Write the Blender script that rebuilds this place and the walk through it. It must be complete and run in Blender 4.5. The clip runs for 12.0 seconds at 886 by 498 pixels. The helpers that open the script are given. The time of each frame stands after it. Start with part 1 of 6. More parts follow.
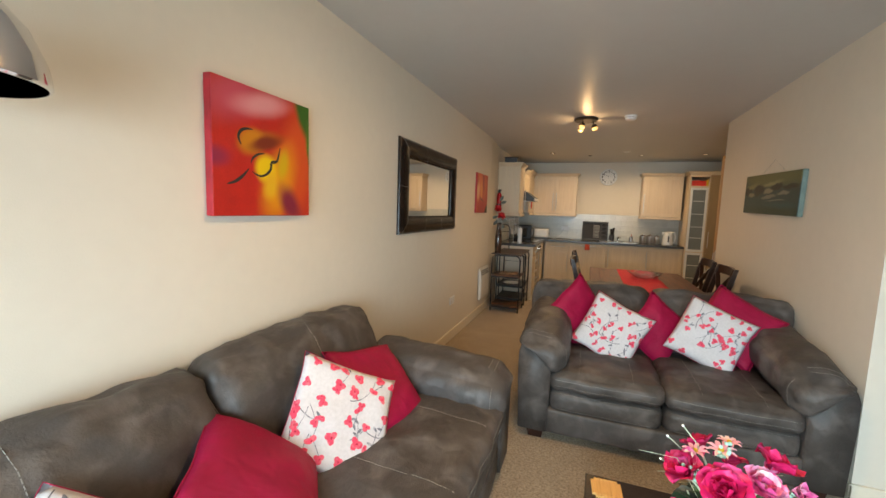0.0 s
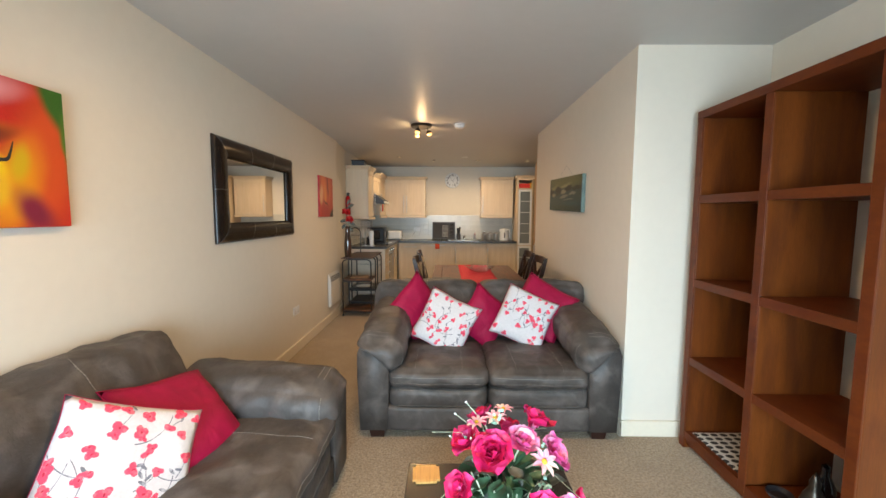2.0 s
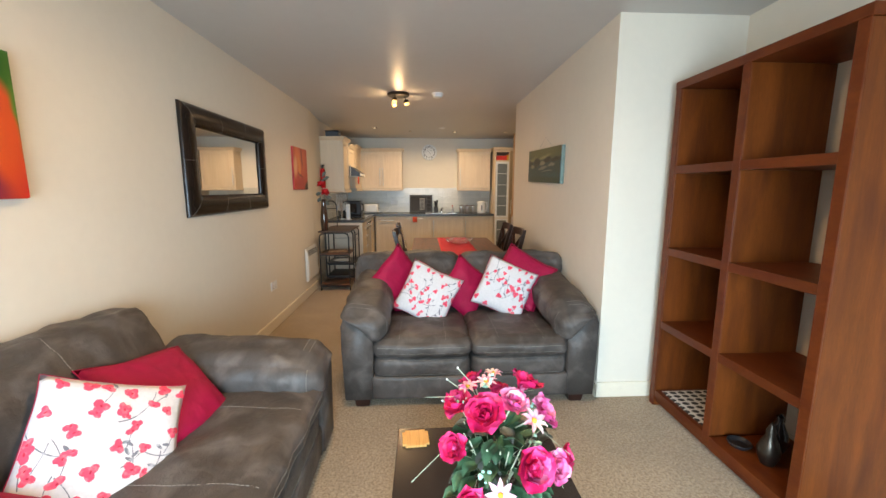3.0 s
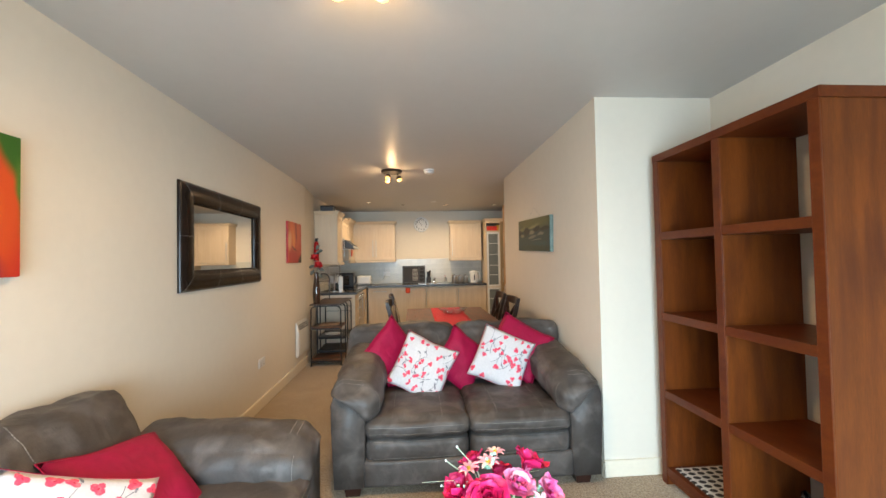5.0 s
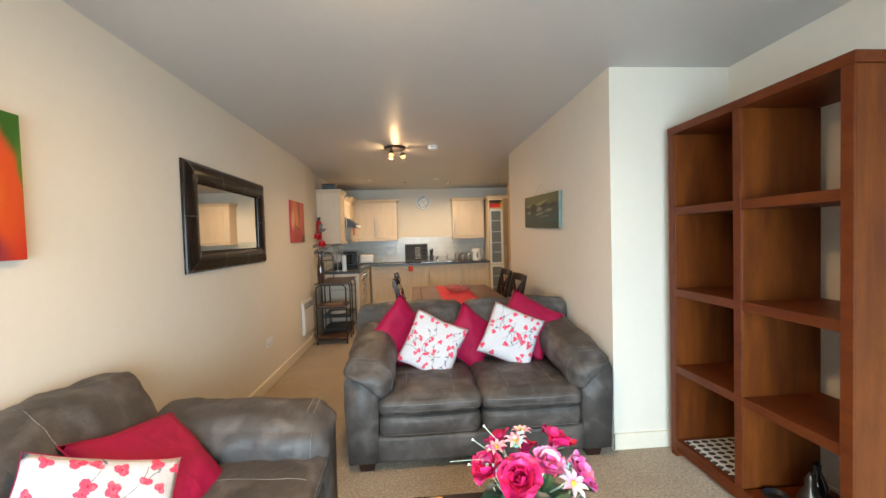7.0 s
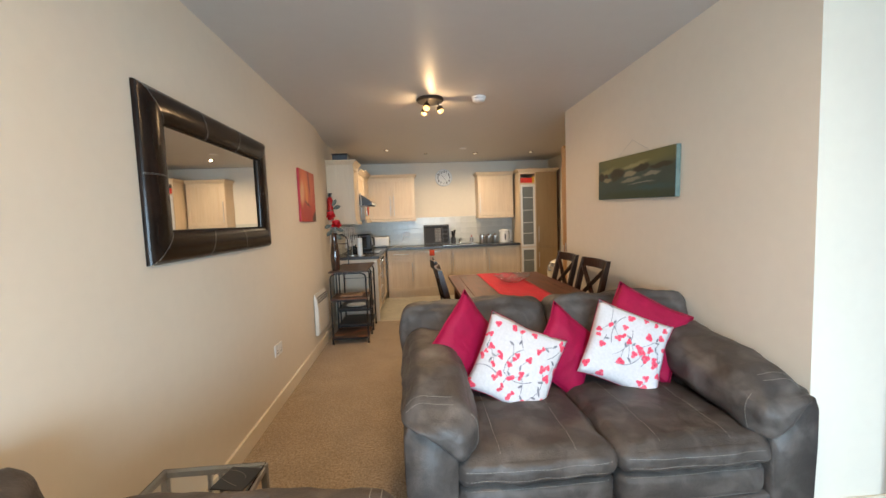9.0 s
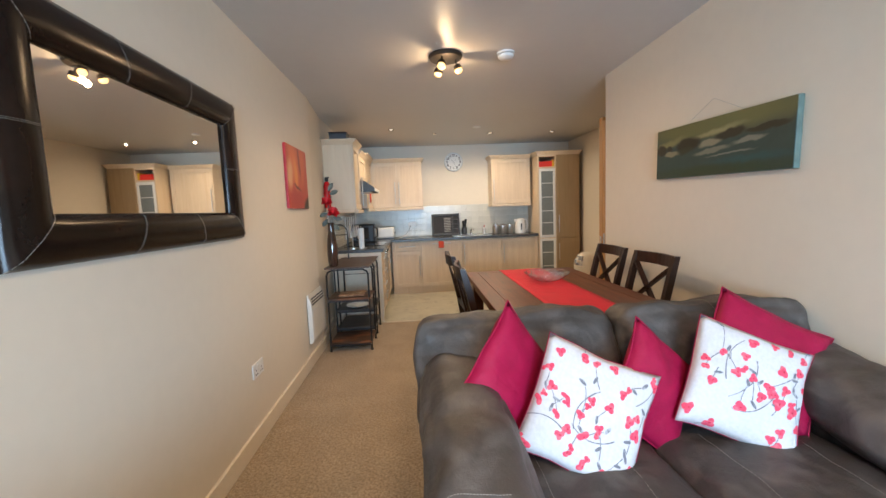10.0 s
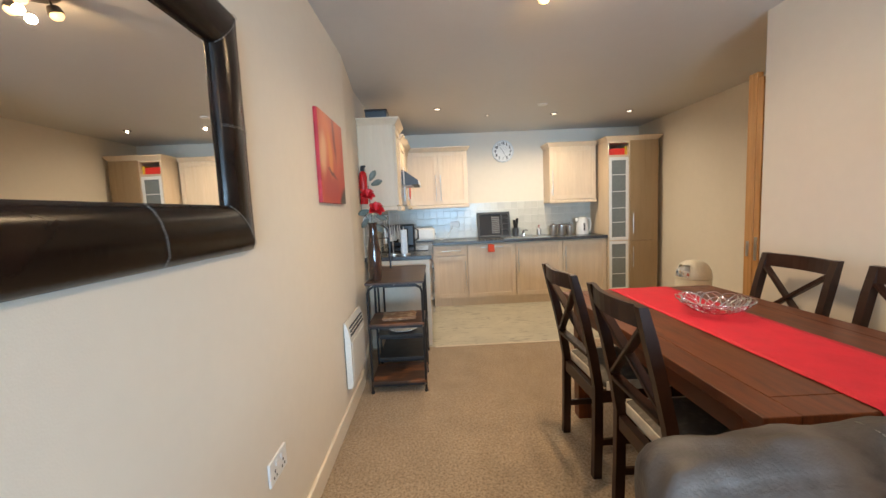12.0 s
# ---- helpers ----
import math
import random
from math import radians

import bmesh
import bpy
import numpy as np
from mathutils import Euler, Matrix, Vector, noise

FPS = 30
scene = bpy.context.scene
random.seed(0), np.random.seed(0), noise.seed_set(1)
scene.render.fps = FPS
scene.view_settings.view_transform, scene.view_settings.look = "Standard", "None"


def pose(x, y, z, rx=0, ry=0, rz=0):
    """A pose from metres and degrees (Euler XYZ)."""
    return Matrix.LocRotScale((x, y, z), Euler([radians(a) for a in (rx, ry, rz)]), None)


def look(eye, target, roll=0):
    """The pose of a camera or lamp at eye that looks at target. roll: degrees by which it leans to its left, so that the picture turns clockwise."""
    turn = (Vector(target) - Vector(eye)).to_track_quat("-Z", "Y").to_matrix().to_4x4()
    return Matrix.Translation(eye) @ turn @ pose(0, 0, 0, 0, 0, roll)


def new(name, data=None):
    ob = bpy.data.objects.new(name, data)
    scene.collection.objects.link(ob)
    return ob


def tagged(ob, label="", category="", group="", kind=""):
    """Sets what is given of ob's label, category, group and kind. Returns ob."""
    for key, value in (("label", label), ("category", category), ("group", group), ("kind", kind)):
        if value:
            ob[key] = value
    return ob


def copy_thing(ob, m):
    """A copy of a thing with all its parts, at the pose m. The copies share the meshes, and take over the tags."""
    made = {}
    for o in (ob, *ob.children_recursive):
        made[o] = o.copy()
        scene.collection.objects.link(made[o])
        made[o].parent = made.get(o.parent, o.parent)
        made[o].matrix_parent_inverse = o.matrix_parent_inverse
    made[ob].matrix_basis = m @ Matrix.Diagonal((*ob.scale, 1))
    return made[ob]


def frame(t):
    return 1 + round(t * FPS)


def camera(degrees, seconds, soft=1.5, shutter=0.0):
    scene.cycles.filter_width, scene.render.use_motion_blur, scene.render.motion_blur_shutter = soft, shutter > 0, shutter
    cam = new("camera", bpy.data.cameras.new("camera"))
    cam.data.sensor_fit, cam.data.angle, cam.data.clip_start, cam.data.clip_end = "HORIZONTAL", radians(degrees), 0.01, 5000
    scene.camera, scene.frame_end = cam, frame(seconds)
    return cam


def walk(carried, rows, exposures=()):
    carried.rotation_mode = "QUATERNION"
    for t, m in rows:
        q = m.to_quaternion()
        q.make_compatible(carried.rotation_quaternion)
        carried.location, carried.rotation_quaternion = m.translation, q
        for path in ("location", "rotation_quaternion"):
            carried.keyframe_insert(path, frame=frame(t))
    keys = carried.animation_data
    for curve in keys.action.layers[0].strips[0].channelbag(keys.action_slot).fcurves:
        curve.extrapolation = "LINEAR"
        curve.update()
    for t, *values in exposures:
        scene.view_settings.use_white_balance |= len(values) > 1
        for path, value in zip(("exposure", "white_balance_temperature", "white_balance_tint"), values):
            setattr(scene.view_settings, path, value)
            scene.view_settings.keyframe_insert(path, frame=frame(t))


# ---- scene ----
cam = camera(97.1, 12.0)
PATH = [
    (0, (0.141, 0.218, 1.412), (-0.547, 2.085, 1.208), 1.9),
    (0.5, (0.064, 0.203, 1.432), (-0.438, 2.134, 1.292), 1.5),
    (1, (0.168, 0.231, 1.433), (-0.142, 2.204, 1.337), 1.1),
    (1.5, (0.318, 0.253, 1.424), (0.17, 2.245, 1.318), 0.6),
    (2, (0.344, 0.257, 1.411), (0.323, 2.249, 1.237), 0.3),
    (2.5, (0.318, 0.259, 1.412), (0.375, 2.237, 1.125), 0.2),
    (2.7, (0.311, 0.258, 1.403), (0.389, 2.232, 1.09), 0.2),
    (4.3, (0.272, 0.269, 1.392), (0.422, 2.261, 1.283), -0.7),
    (4.5, (0.281, 0.251, 1.394), (0.424, 2.245, 1.343), -0.8),
    (5, (0.295, 0.254, 1.394), (0.44, 2.248, 1.444), -1.1),
    (5.5, (0.302, 0.247, 1.397), (0.448, 2.24, 1.467), -1.4),
    (6, (0.311, 0.258, 1.388), (0.457, 2.252, 1.421), -1.5),
    (6.5, (0.32, 0.271, 1.391), (0.465, 2.265, 1.366), -1.5),
    (7, (0.229, 0.296, 1.396), (0.375, 2.29, 1.333), -1.7),
    (7.2, (0.183, 0.346, 1.4), (0.345, 2.338, 1.332), -1.7),
    (9, (-0.14, 1.218, 1.349), (0.001, 3.207, 1.2), -2.1),
    (9.5, (-0.189, 1.525, 1.325), (-0.053, 3.512, 1.146), -2.2),
    (10, (-0.207, 1.859, 1.315), (-0.085, 3.845, 1.12), -2.3),
    (10.5, (-0.242, 2.19, 1.288), (-0.16, 4.178, 1.089), -2.4),
    (11, (-0.273, 2.455, 1.289), (-0.233, 4.445, 1.092), -2.4),
    (11.5, (-0.388, 2.632, 1.286), (-0.369, 4.622, 1.092), -2.4),
    (12, (-0.588, 2.832, 1.306), (-0.554, 4.823, 1.113), -2.5),
]
walk(cam, [(t, look(eye, target, roll)) for t, eye, target, roll in PATH], [(0.0, -0.90, 7350, 15), (2.5, -0.50, 6850, 15), (7.0, -0.40, 6850, 14), (9.0, -0.32, 6550, 14), (11.0, -0.02, 5600, 12), (12.0, 0.10, 5700, 10)])

from mathutils.bvhtree import BVHTree

# ---- world and lights ----
SOUTH = -1.45
WEST, EAST, HALL, NORTH, CEIL = -1.195, 1.47, 2.47, 8.66, 2.42
RECESS, BEND = -1.275, 5.70
world = bpy.data.worlds.new("world")
scene.world = world
world.use_nodes = True
sky = world.node_tree.nodes.new("ShaderNodeTexSky")
sky.sky_type, sky.sun_disc, sky.sun_elevation, sky.sun_rotation = "NISHITA", False, radians(38), radians(200)
world.node_tree.links.new(sky.outputs[0], world.node_tree.nodes["Background"].inputs[0])
world.node_tree.nodes["Background"].inputs[1].default_value = 0.12


def lamp(name, kind, m, energy, color, **more):
    data = bpy.data.lights.new(name, kind)
    data.energy, data.color = energy, color
    for key, value in more.items():
        setattr(data, key, value)
    ob = new(name, data)
    ob.matrix_world = m
    return ob


WARM = (1.0, 0.66, 0.33)
DAY = (0.56, 0.81, 1.0)
lamp("sun", "SUN", look((2, -8, 7), (0, 0, 0)), 0.8, (1, 0.96, 0.9), angle=radians(15))
lamp("window_daylight", "AREA", look((0.2, SOUTH + 0.12, 1.0), (0.2, 5, -1.9)), 250, DAY, shape="RECTANGLE", size=2.3, size_y=1.6, spread=radians(132))

# ---- materials ----


def mat(name, color, rough=0.6, metal=0.0, vary=0.12, scale=6.0, fine=0.06, bump=0.0, bump_scale=200.0, stretch=(1, 1, 1), spec=0.5, coat=0.0, sheen=0.0, rand=0.0):
    """A surface whose colour varies at two scales, with fine relief."""
    m = bpy.data.materials.new(name)
    m.use_nodes = True
    n, l = m.node_tree.nodes, m.node_tree.links
    b = n["Principled BSDF"]
    b.inputs["Roughness"].default_value, b.inputs["Metallic"].default_value = rough, metal
    b.inputs["Specular IOR Level"].default_value, b.inputs["Coat Weight"].default_value = spec, coat
    b.inputs["Sheen Weight"].default_value = sheen
    tc, mp = n.new("ShaderNodeTexCoord"), n.new("ShaderNodeMapping")
    mp.inputs["Scale"].default_value = stretch
    l.new(tc.outputs["Object"], mp.inputs[0])
    big, small = n.new("ShaderNodeTexNoise"), n.new("ShaderNodeTexNoise")
    big.inputs["Scale"].default_value, small.inputs["Scale"].default_value = scale, scale * 14
    big.inputs["Detail"].default_value, small.inputs["Detail"].default_value = 4, 3
    l.new(mp.outputs[0], big.inputs["Vector"]), l.new(mp.outputs[0], small.inputs["Vector"])
    hsv = n.new("ShaderNodeHueSaturation")
    hsv.inputs["Color"].default_value = (*color, 1)
    m1, m2 = n.new("ShaderNodeMapRange"), n.new("ShaderNodeMapRange")
    for mr, src, amount, base in ((m1, big, vary, 1.0), (m2, small, fine, 0.0)):
        mr.inputs[1].default_value, mr.inputs[2].default_value = 0.3, 0.7
        mr.inputs[3].default_value, mr.inputs[4].default_value = base - amount, base + amount
        l.new(src.outputs[0], mr.inputs[0])
    add = n.new("ShaderNodeMath")
    l.new(m1.outputs[0], add.inputs[0]), l.new(m2.outputs[0], add.inputs[1])
    last = add
    if rand:
        info, mr, add2 = n.new("ShaderNodeObjectInfo"), n.new("ShaderNodeMapRange"), n.new("ShaderNodeMath")
        mr.inputs[3].default_value, mr.inputs[4].default_value = -rand, rand
        l.new(info.outputs["Random"], mr.inputs[0]), l.new(mr.outputs[0], add2.inputs[0]), l.new(add.outputs[0], add2.inputs[1])
        last = add2
    l.new(last.outputs[0], hsv.inputs["Value"]), l.new(hsv.outputs[0], b.inputs["Base Color"])
    if bump:
        fb, bp = n.new("ShaderNodeTexNoise"), n.new("ShaderNodeBump")
        fb.inputs["Scale"].default_value, fb.inputs["Detail"].default_value = bump_scale, 4
        bp.inputs["Strength"].default_value, bp.inputs["Distance"].default_value = bump, 0.004
        l.new(mp.outputs[0], fb.inputs["Vector"]), l.new(fb.outputs[0], bp.inputs["Height"]), l.new(bp.outputs[0], b.inputs["Normal"])
    return m


def shader(m):
    return m.node_tree.nodes, m.node_tree.links, m.node_tree.nodes["Principled BSDF"]


def two_tone(m, other, scale, lo, hi, stretch=(1, 1, 1), detail=5, distortion=0.0):
    """Mixes a second colour into m by a noise between lo and hi."""
    n, l, b = shader(m)
    src = b.inputs["Base Color"].links[0].from_socket
    tc, mp, no, mr, mx = (n.new("ShaderNode" + k) for k in ("TexCoord", "Mapping", "TexNoise", "MapRange", "Mix"))
    mp.inputs["Scale"].default_value = stretch
    no.inputs["Scale"].default_value, no.inputs["Detail"].default_value, no.inputs["Distortion"].default_value = scale, detail, distortion
    mr.inputs[1].default_value, mr.inputs[2].default_value = lo, hi
    mx.data_type = "RGBA"
    mx.inputs[7].default_value = (*other, 1)
    l.new(tc.outputs["Object"], mp.inputs[0]), l.new(mp.outputs[0], no.inputs["Vector"]), l.new(no.outputs[0], mr.inputs[0])
    l.new(mr.outputs[0], mx.inputs[0]), l.new(src, mx.inputs[6]), l.new(mx.outputs[2], b.inputs["Base Color"])
    return m


M = {
    "wall": mat("cream_emulsion", (0.74, 0.67, 0.56), 0.75, vary=0.02, scale=1.2, fine=0.012, bump=0.10, bump_scale=260),
    "ceiling": mat("ceiling_paint", (0.58, 0.56, 0.53), 0.42, vary=0.02, scale=1.0, fine=0.01, bump=0.05, bump_scale=200),
    "trim": mat("cream_gloss_paint", (0.78, 0.70, 0.56), 0.35, vary=0.03, scale=3, fine=0.02),
    "carpet": two_tone(mat("beige_carpet", (0.40, 0.305, 0.20), 0.95, vary=0.10, scale=5, fine=0.25, bump=0.9, bump_scale=330, spec=0.1, sheen=0.3), (0.25, 0.175, 0.105), 84, 0.50, 0.62, detail=3),
    "vinyl": two_tone(mat("marble_vinyl", (0.50, 0.47, 0.365), 0.28, vary=0.12, scale=3, fine=0.03), (0.34, 0.31, 0.24), 4.5, 0.56, 0.66, stretch=(1, 2.2, 1), distortion=2.2),
    "leather": two_tone(mat("grey_brown_leather", (0.062, 0.053, 0.048), 0.50, vary=0.16, scale=7, fine=0.08, bump=0.4, bump_scale=160, spec=0.4), (0.126, 0.109, 0.099), 8, 0.47, 0.72, distortion=0.6),
    "stitch": mat("pale_thread", (0.23, 0.215, 0.19), 0.8, fine=0.02),
    "dark_leather": two_tone(mat("dark_brown_leather", (0.012, 0.007, 0.005), 0.22, vary=0.25, scale=8, fine=0.08, bump=0.10, bump_scale=60, coat=0.0, spec=0.22), (0.028, 0.013, 0.008), 6, 0.5, 0.8),
    "cotton": mat("white_cotton", (0.62, 0.60, 0.61), 0.85, vary=0.02, bump=0.25, bump_scale=500),
    "poppyred": two_tone(mat("printed_poppy_red", (0.78, 0.065, 0.125), 0.85, vary=0.14, scale=40, bump=0.2, bump_scale=500), (0.76, 0.16, 0.20), 55, 0.50, 0.66),
    "poppydark": mat("printed_poppy_dark_red", (0.50, 0.012, 0.045), 0.85, vary=0.2, scale=60, bump=0.2, bump_scale=500),
    "printgrey": two_tone(mat("printed_leaf_grey", (0.17, 0.17, 0.20), 0.85, vary=0.15, scale=50), (0.42, 0.42, 0.45), 60, 0.5, 0.65),
    "crimson": mat("crimson_cushion_cloth", (0.32, 0.003, 0.042), 0.60, vary=0.12, scale=14, fine=0.06, bump=0.25, bump_scale=420, spec=0.3),
    "foot": mat("dark_foot_wood", (0.030, 0.010, 0.007), 0.35, vary=0.2, scale=10, stretch=(1, 1, 0.2)),
    "shelfwood": two_tone(mat("red_brown_shelf_wood", (0.150, 0.037, 0.006), 0.42, vary=0.22, scale=5, fine=0.10, stretch=(3, 3, 0.35), spec=0.22), (0.068, 0.015, 0.005), 4, 0.42, 0.78, stretch=(3, 3, 0.5), distortion=0.3),
    "shelfrail": two_tone(mat("red_brown_edge_wood", (0.120, 0.026, 0.005), 0.42, vary=0.18, scale=5, fine=0.10, stretch=(1, 0.6, 1), spec=0.22), (0.085, 0.015, 0.004), 5, 0.45, 0.75, stretch=(3, 1, 3)),
    "darkwood": two_tone(mat("dark_dining_wood", (0.028, 0.011, 0.006), 0.36, vary=0.25, scale=8, fine=0.1, stretch=(1, 1, 0.3), spec=0.35), (0.050, 0.019, 0.010), 8, 0.5, 0.75),
    "tablewood": two_tone(mat("brown_table_wood", (0.135, 0.040, 0.013), 0.38, vary=0.22, scale=4, fine=0.12, stretch=(6, 0.7, 6), spec=0.32), (0.060, 0.020, 0.010), 5, 0.45, 0.75, stretch=(9, 0.8, 1), distortion=0.7),
    "maple": two_tone(mat("pale_maple", (0.68, 0.545, 0.385), 0.40, vary=0.04, scale=3, fine=0.03, stretch=(5, 5, 0.5)), (0.63, 0.49, 0.33), 3, 0.45, 0.75, stretch=(5, 5, 0.5), distortion=0.6),
    # maple darkened to brown: the weak downlight on the tall cabinet, put into the colour
    "maple_shaded": two_tone(mat("shaded_brown_veneer", (0.34, 0.235, 0.125), 0.42, vary=0.05, scale=3, fine=0.03, stretch=(5, 5, 0.5)), (0.29, 0.195, 0.10), 3, 0.45, 0.75, stretch=(5, 5, 0.5), distortion=0.6),
    "maple_panel": two_tone(mat("maple_veneer_panel", (0.66, 0.52, 0.36), 0.45, vary=0.05, scale=3, fine=0.04, stretch=(5, 5, 0.5)), (0.60, 0.455, 0.30), 4, 0.45, 0.75, stretch=(7, 7, 0.5), distortion=0.8),
    "seamthread": mat("brown_grey_thread", (0.16, 0.145, 0.125), 0.8),
    "oak": two_tone(mat("orange_oak", (0.52, 0.27, 0.085), 0.40, vary=0.12, scale=5, fine=0.08, stretch=(8, 8, 0.5)), (0.40, 0.19, 0.055), 6, 0.45, 0.7, stretch=(9, 9, 0.5)),
    "worktop": two_tone(mat("dark_speckled_worktop", (0.060, 0.062, 0.066), 0.25, vary=0.2, scale=20, fine=0.3), (0.16, 0.16, 0.17), 140, 0.60, 0.68),
    "cream_panel": mat("cream_end_panel", (0.66, 0.58, 0.46), 0.45, vary=0.04, scale=3, fine=0.03),
    "tile": mat("pale_grey_tile", (0.60, 0.59, 0.52), 0.22, vary=0.06, scale=9, fine=0.04, rand=0.045, bump=0.1, bump_scale=30),
    "grout": mat("grout", (0.66, 0.64, 0.58), 0.85, vary=0.05, fine=0.05),
    "steel": mat("brushed_steel", (0.62, 0.61, 0.59), 0.28, 1.0, vary=0.05, scale=10, fine=0.05, stretch=(1, 1, 8)),
    "chrome": mat("chrome", (0.72, 0.71, 0.70), 0.08, 1.0, vary=0.03, fine=0.01),
    "bronze": mat("dark_bronze_metal", (0.10, 0.085, 0.07), 0.32, 0.9, vary=0.1),
    "blackmetal": mat("black_painted_metal", (0.022, 0.022, 0.024), 0.42, 0.3, vary=0.1),
    "black": mat("black_plastic", (0.016, 0.016, 0.018), 0.30, vary=0.1, scale=10),
    "blackgloss": mat("black_glass_ceramic", (0.010, 0.010, 0.012), 0.06, vary=0.05, coat=0.4),
    "grey": mat("dark_grey_plastic", (0.050, 0.055, 0.062), 0.45, vary=0.08),
    "white": mat("white_plastic", (0.78, 0.78, 0.76), 0.35, vary=0.03),
    "heater": mat("heater_enamel", (0.76, 0.73, 0.66), 0.35, vary=0.03),
    "clockface": mat("clock_face", (0.80, 0.79, 0.76), 0.5, vary=0.03),
    "ink": mat("printed_ink", (0.02, 0.02, 0.02), 0.6),
    "red": mat("red_runner_cloth", (0.60, 0.008, 0.030), 0.70, vary=0.08, scale=12, fine=0.06, bump=0.3, bump_scale=500),
    "redgloss": mat("red_paint", (0.50, 0.010, 0.012), 0.25, vary=0.05),
    "redbox": mat("red_box_card", (0.72, 0.035, 0.02), 0.5, vary=0.05),
    "yellow": mat("yellow_card", (0.65, 0.42, 0.03), 0.5, vary=0.05),
    "towel": mat("orange_red_towel", (0.62, 0.075, 0.03), 0.9, vary=0.1, bump=0.5, bump_scale=300),
    "silkred": mat("red_silk_petal", (0.45, 0.006, 0.010), 0.55, vary=0.2, scale=20),
    "vase": two_tone(mat("dark_brown_glazed_vase", (0.035, 0.018, 0.012), 0.12, vary=0.2, scale=6, coat=0.5), (0.09, 0.045, 0.03), 5, 0.5, 0.7, stretch=(4, 4, 0.6)),
    "rustic": two_tone(mat("rustic_shelf_board", (0.060, 0.030, 0.016), 0.45, vary=0.3, scale=6, fine=0.15, stretch=(0.6, 5, 1)), (0.20, 0.075, 0.025), 5, 0.52, 0.68, stretch=(1, 3, 1)),
    "slate": mat("dark_slate", (0.045, 0.042, 0.040), 0.4, vary=0.3, scale=12),
    "espresso": mat("near_black_table_veneer", (0.020, 0.014, 0.012), 0.24, vary=0.2, scale=6, stretch=(1, 6, 1)),
    "walnut": two_tone(mat("walnut_board", (0.055, 0.030, 0.020), 0.4, vary=0.25, scale=6, fine=0.12, stretch=(0.6, 5, 1)), (0.10, 0.055, 0.035), 5, 0.5, 0.7, stretch=(1, 4, 1)),
    "bamboo": two_tone(mat("bamboo", (0.62, 0.33, 0.10), 0.40, vary=0.08, scale=6, stretch=(10, 1, 1)), (0.50, 0.24, 0.06), 8, 0.5, 0.7, stretch=(14, 1, 1)),
    "greytube": mat("grey_painted_tube", (0.36, 0.355, 0.34), 0.35, 0.6, vary=0.05),
    "seatcloth": two_tone(mat("dark_grey_seat_pad", (0.105, 0.095, 0.082), 0.8, vary=0.1, bump=0.3), (0.17, 0.15, 0.13), 30, 0.5, 0.7),
    "padedge": mat("cream_pad_piping", (0.62, 0.57, 0.48), 0.8, vary=0.15, scale=20),
    "cream_enamel": mat("cream_enamel", (0.82, 0.76, 0.62), 0.30, vary=0.03, coat=0.3),
    "leaf": mat("artificial_leaf", (0.050, 0.125, 0.060), 0.5, vary=0.3, scale=25, rand=0.2),
    "greyleaf": mat("grey_green_leaf", (0.10, 0.115, 0.095), 0.55, vary=0.25, scale=25),
    "aqua": mat("aqua_floret", (0.38, 0.72, 0.62), 0.6, vary=0.1, scale=60),
    "blush": two_tone(mat("blush_petal", (0.75, 0.33, 0.42), 0.55, vary=0.1, scale=20), (0.80, 0.62, 0.58), 20, 0.45, 0.65),
    "pink": two_tone(mat("pink_petal", (0.66, 0.07, 0.24), 0.50, vary=0.2, scale=20, spec=0.3), (0.80, 0.36, 0.52), 22, 0.45, 0.70),
    "hotpink": two_tone(mat("magenta_petal", (0.60, 0.012, 0.095), 0.50, vary=0.25, scale=20, spec=0.3), (0.66, 0.07, 0.22), 22, 0.52, 0.75),
    "stem": mat("pale_stem", (0.45, 0.50, 0.36), 0.6),
    "plate": mat("white_china", (0.72, 0.74, 0.74), 0.15, vary=0.03),
    "placemat": two_tone(mat("printed_placemat", (0.30, 0.16, 0.08), 0.5, vary=0.2, scale=20), (0.48, 0.34, 0.20), 18, 0.48, 0.6),
    "paper": mat("paper_roll", (0.80, 0.80, 0.78), 0.8, vary=0.03, bump=0.2),
    "bulbglass": mat("frosted", (0.8, 0.8, 0.78), 0.3),
}


def glowing(name, color, strength):
    m = mat(name, color, 0.4)
    n, l, b = shader(m)
    b.inputs["Emission Color"].default_value, b.inputs["Emission Strength"].default_value = (*color, 1), strength
    return m


def creased(m, scale, strength, stretch=(1, 1, 1)):
    """Soft creases under the fine relief."""
    n, l, b = shader(m)
    tc, mp, no, bp = (n.new("ShaderNode" + k) for k in ("TexCoord", "Mapping", "TexNoise", "Bump"))
    mp.inputs["Scale"].default_value = stretch
    no.inputs["Scale"].default_value, no.inputs["Detail"].default_value, no.inputs["Distortion"].default_value = scale, 2, 0.4
    bp.inputs["Strength"].default_value, bp.inputs["Distance"].default_value = strength, 0.02
    l.new(tc.outputs["Object"], mp.inputs[0]), l.new(mp.outputs[0], no.inputs["Vector"]), l.new(no.outputs[0], bp.inputs["Height"])
    fine = next(x for x in n if x.type == "BUMP" and x != bp)
    l.new(bp.outputs[0], fine.inputs["Normal"])


creased(M["leather"], 9, 0.55)
creased(M["crimson"], 11, 0.5)


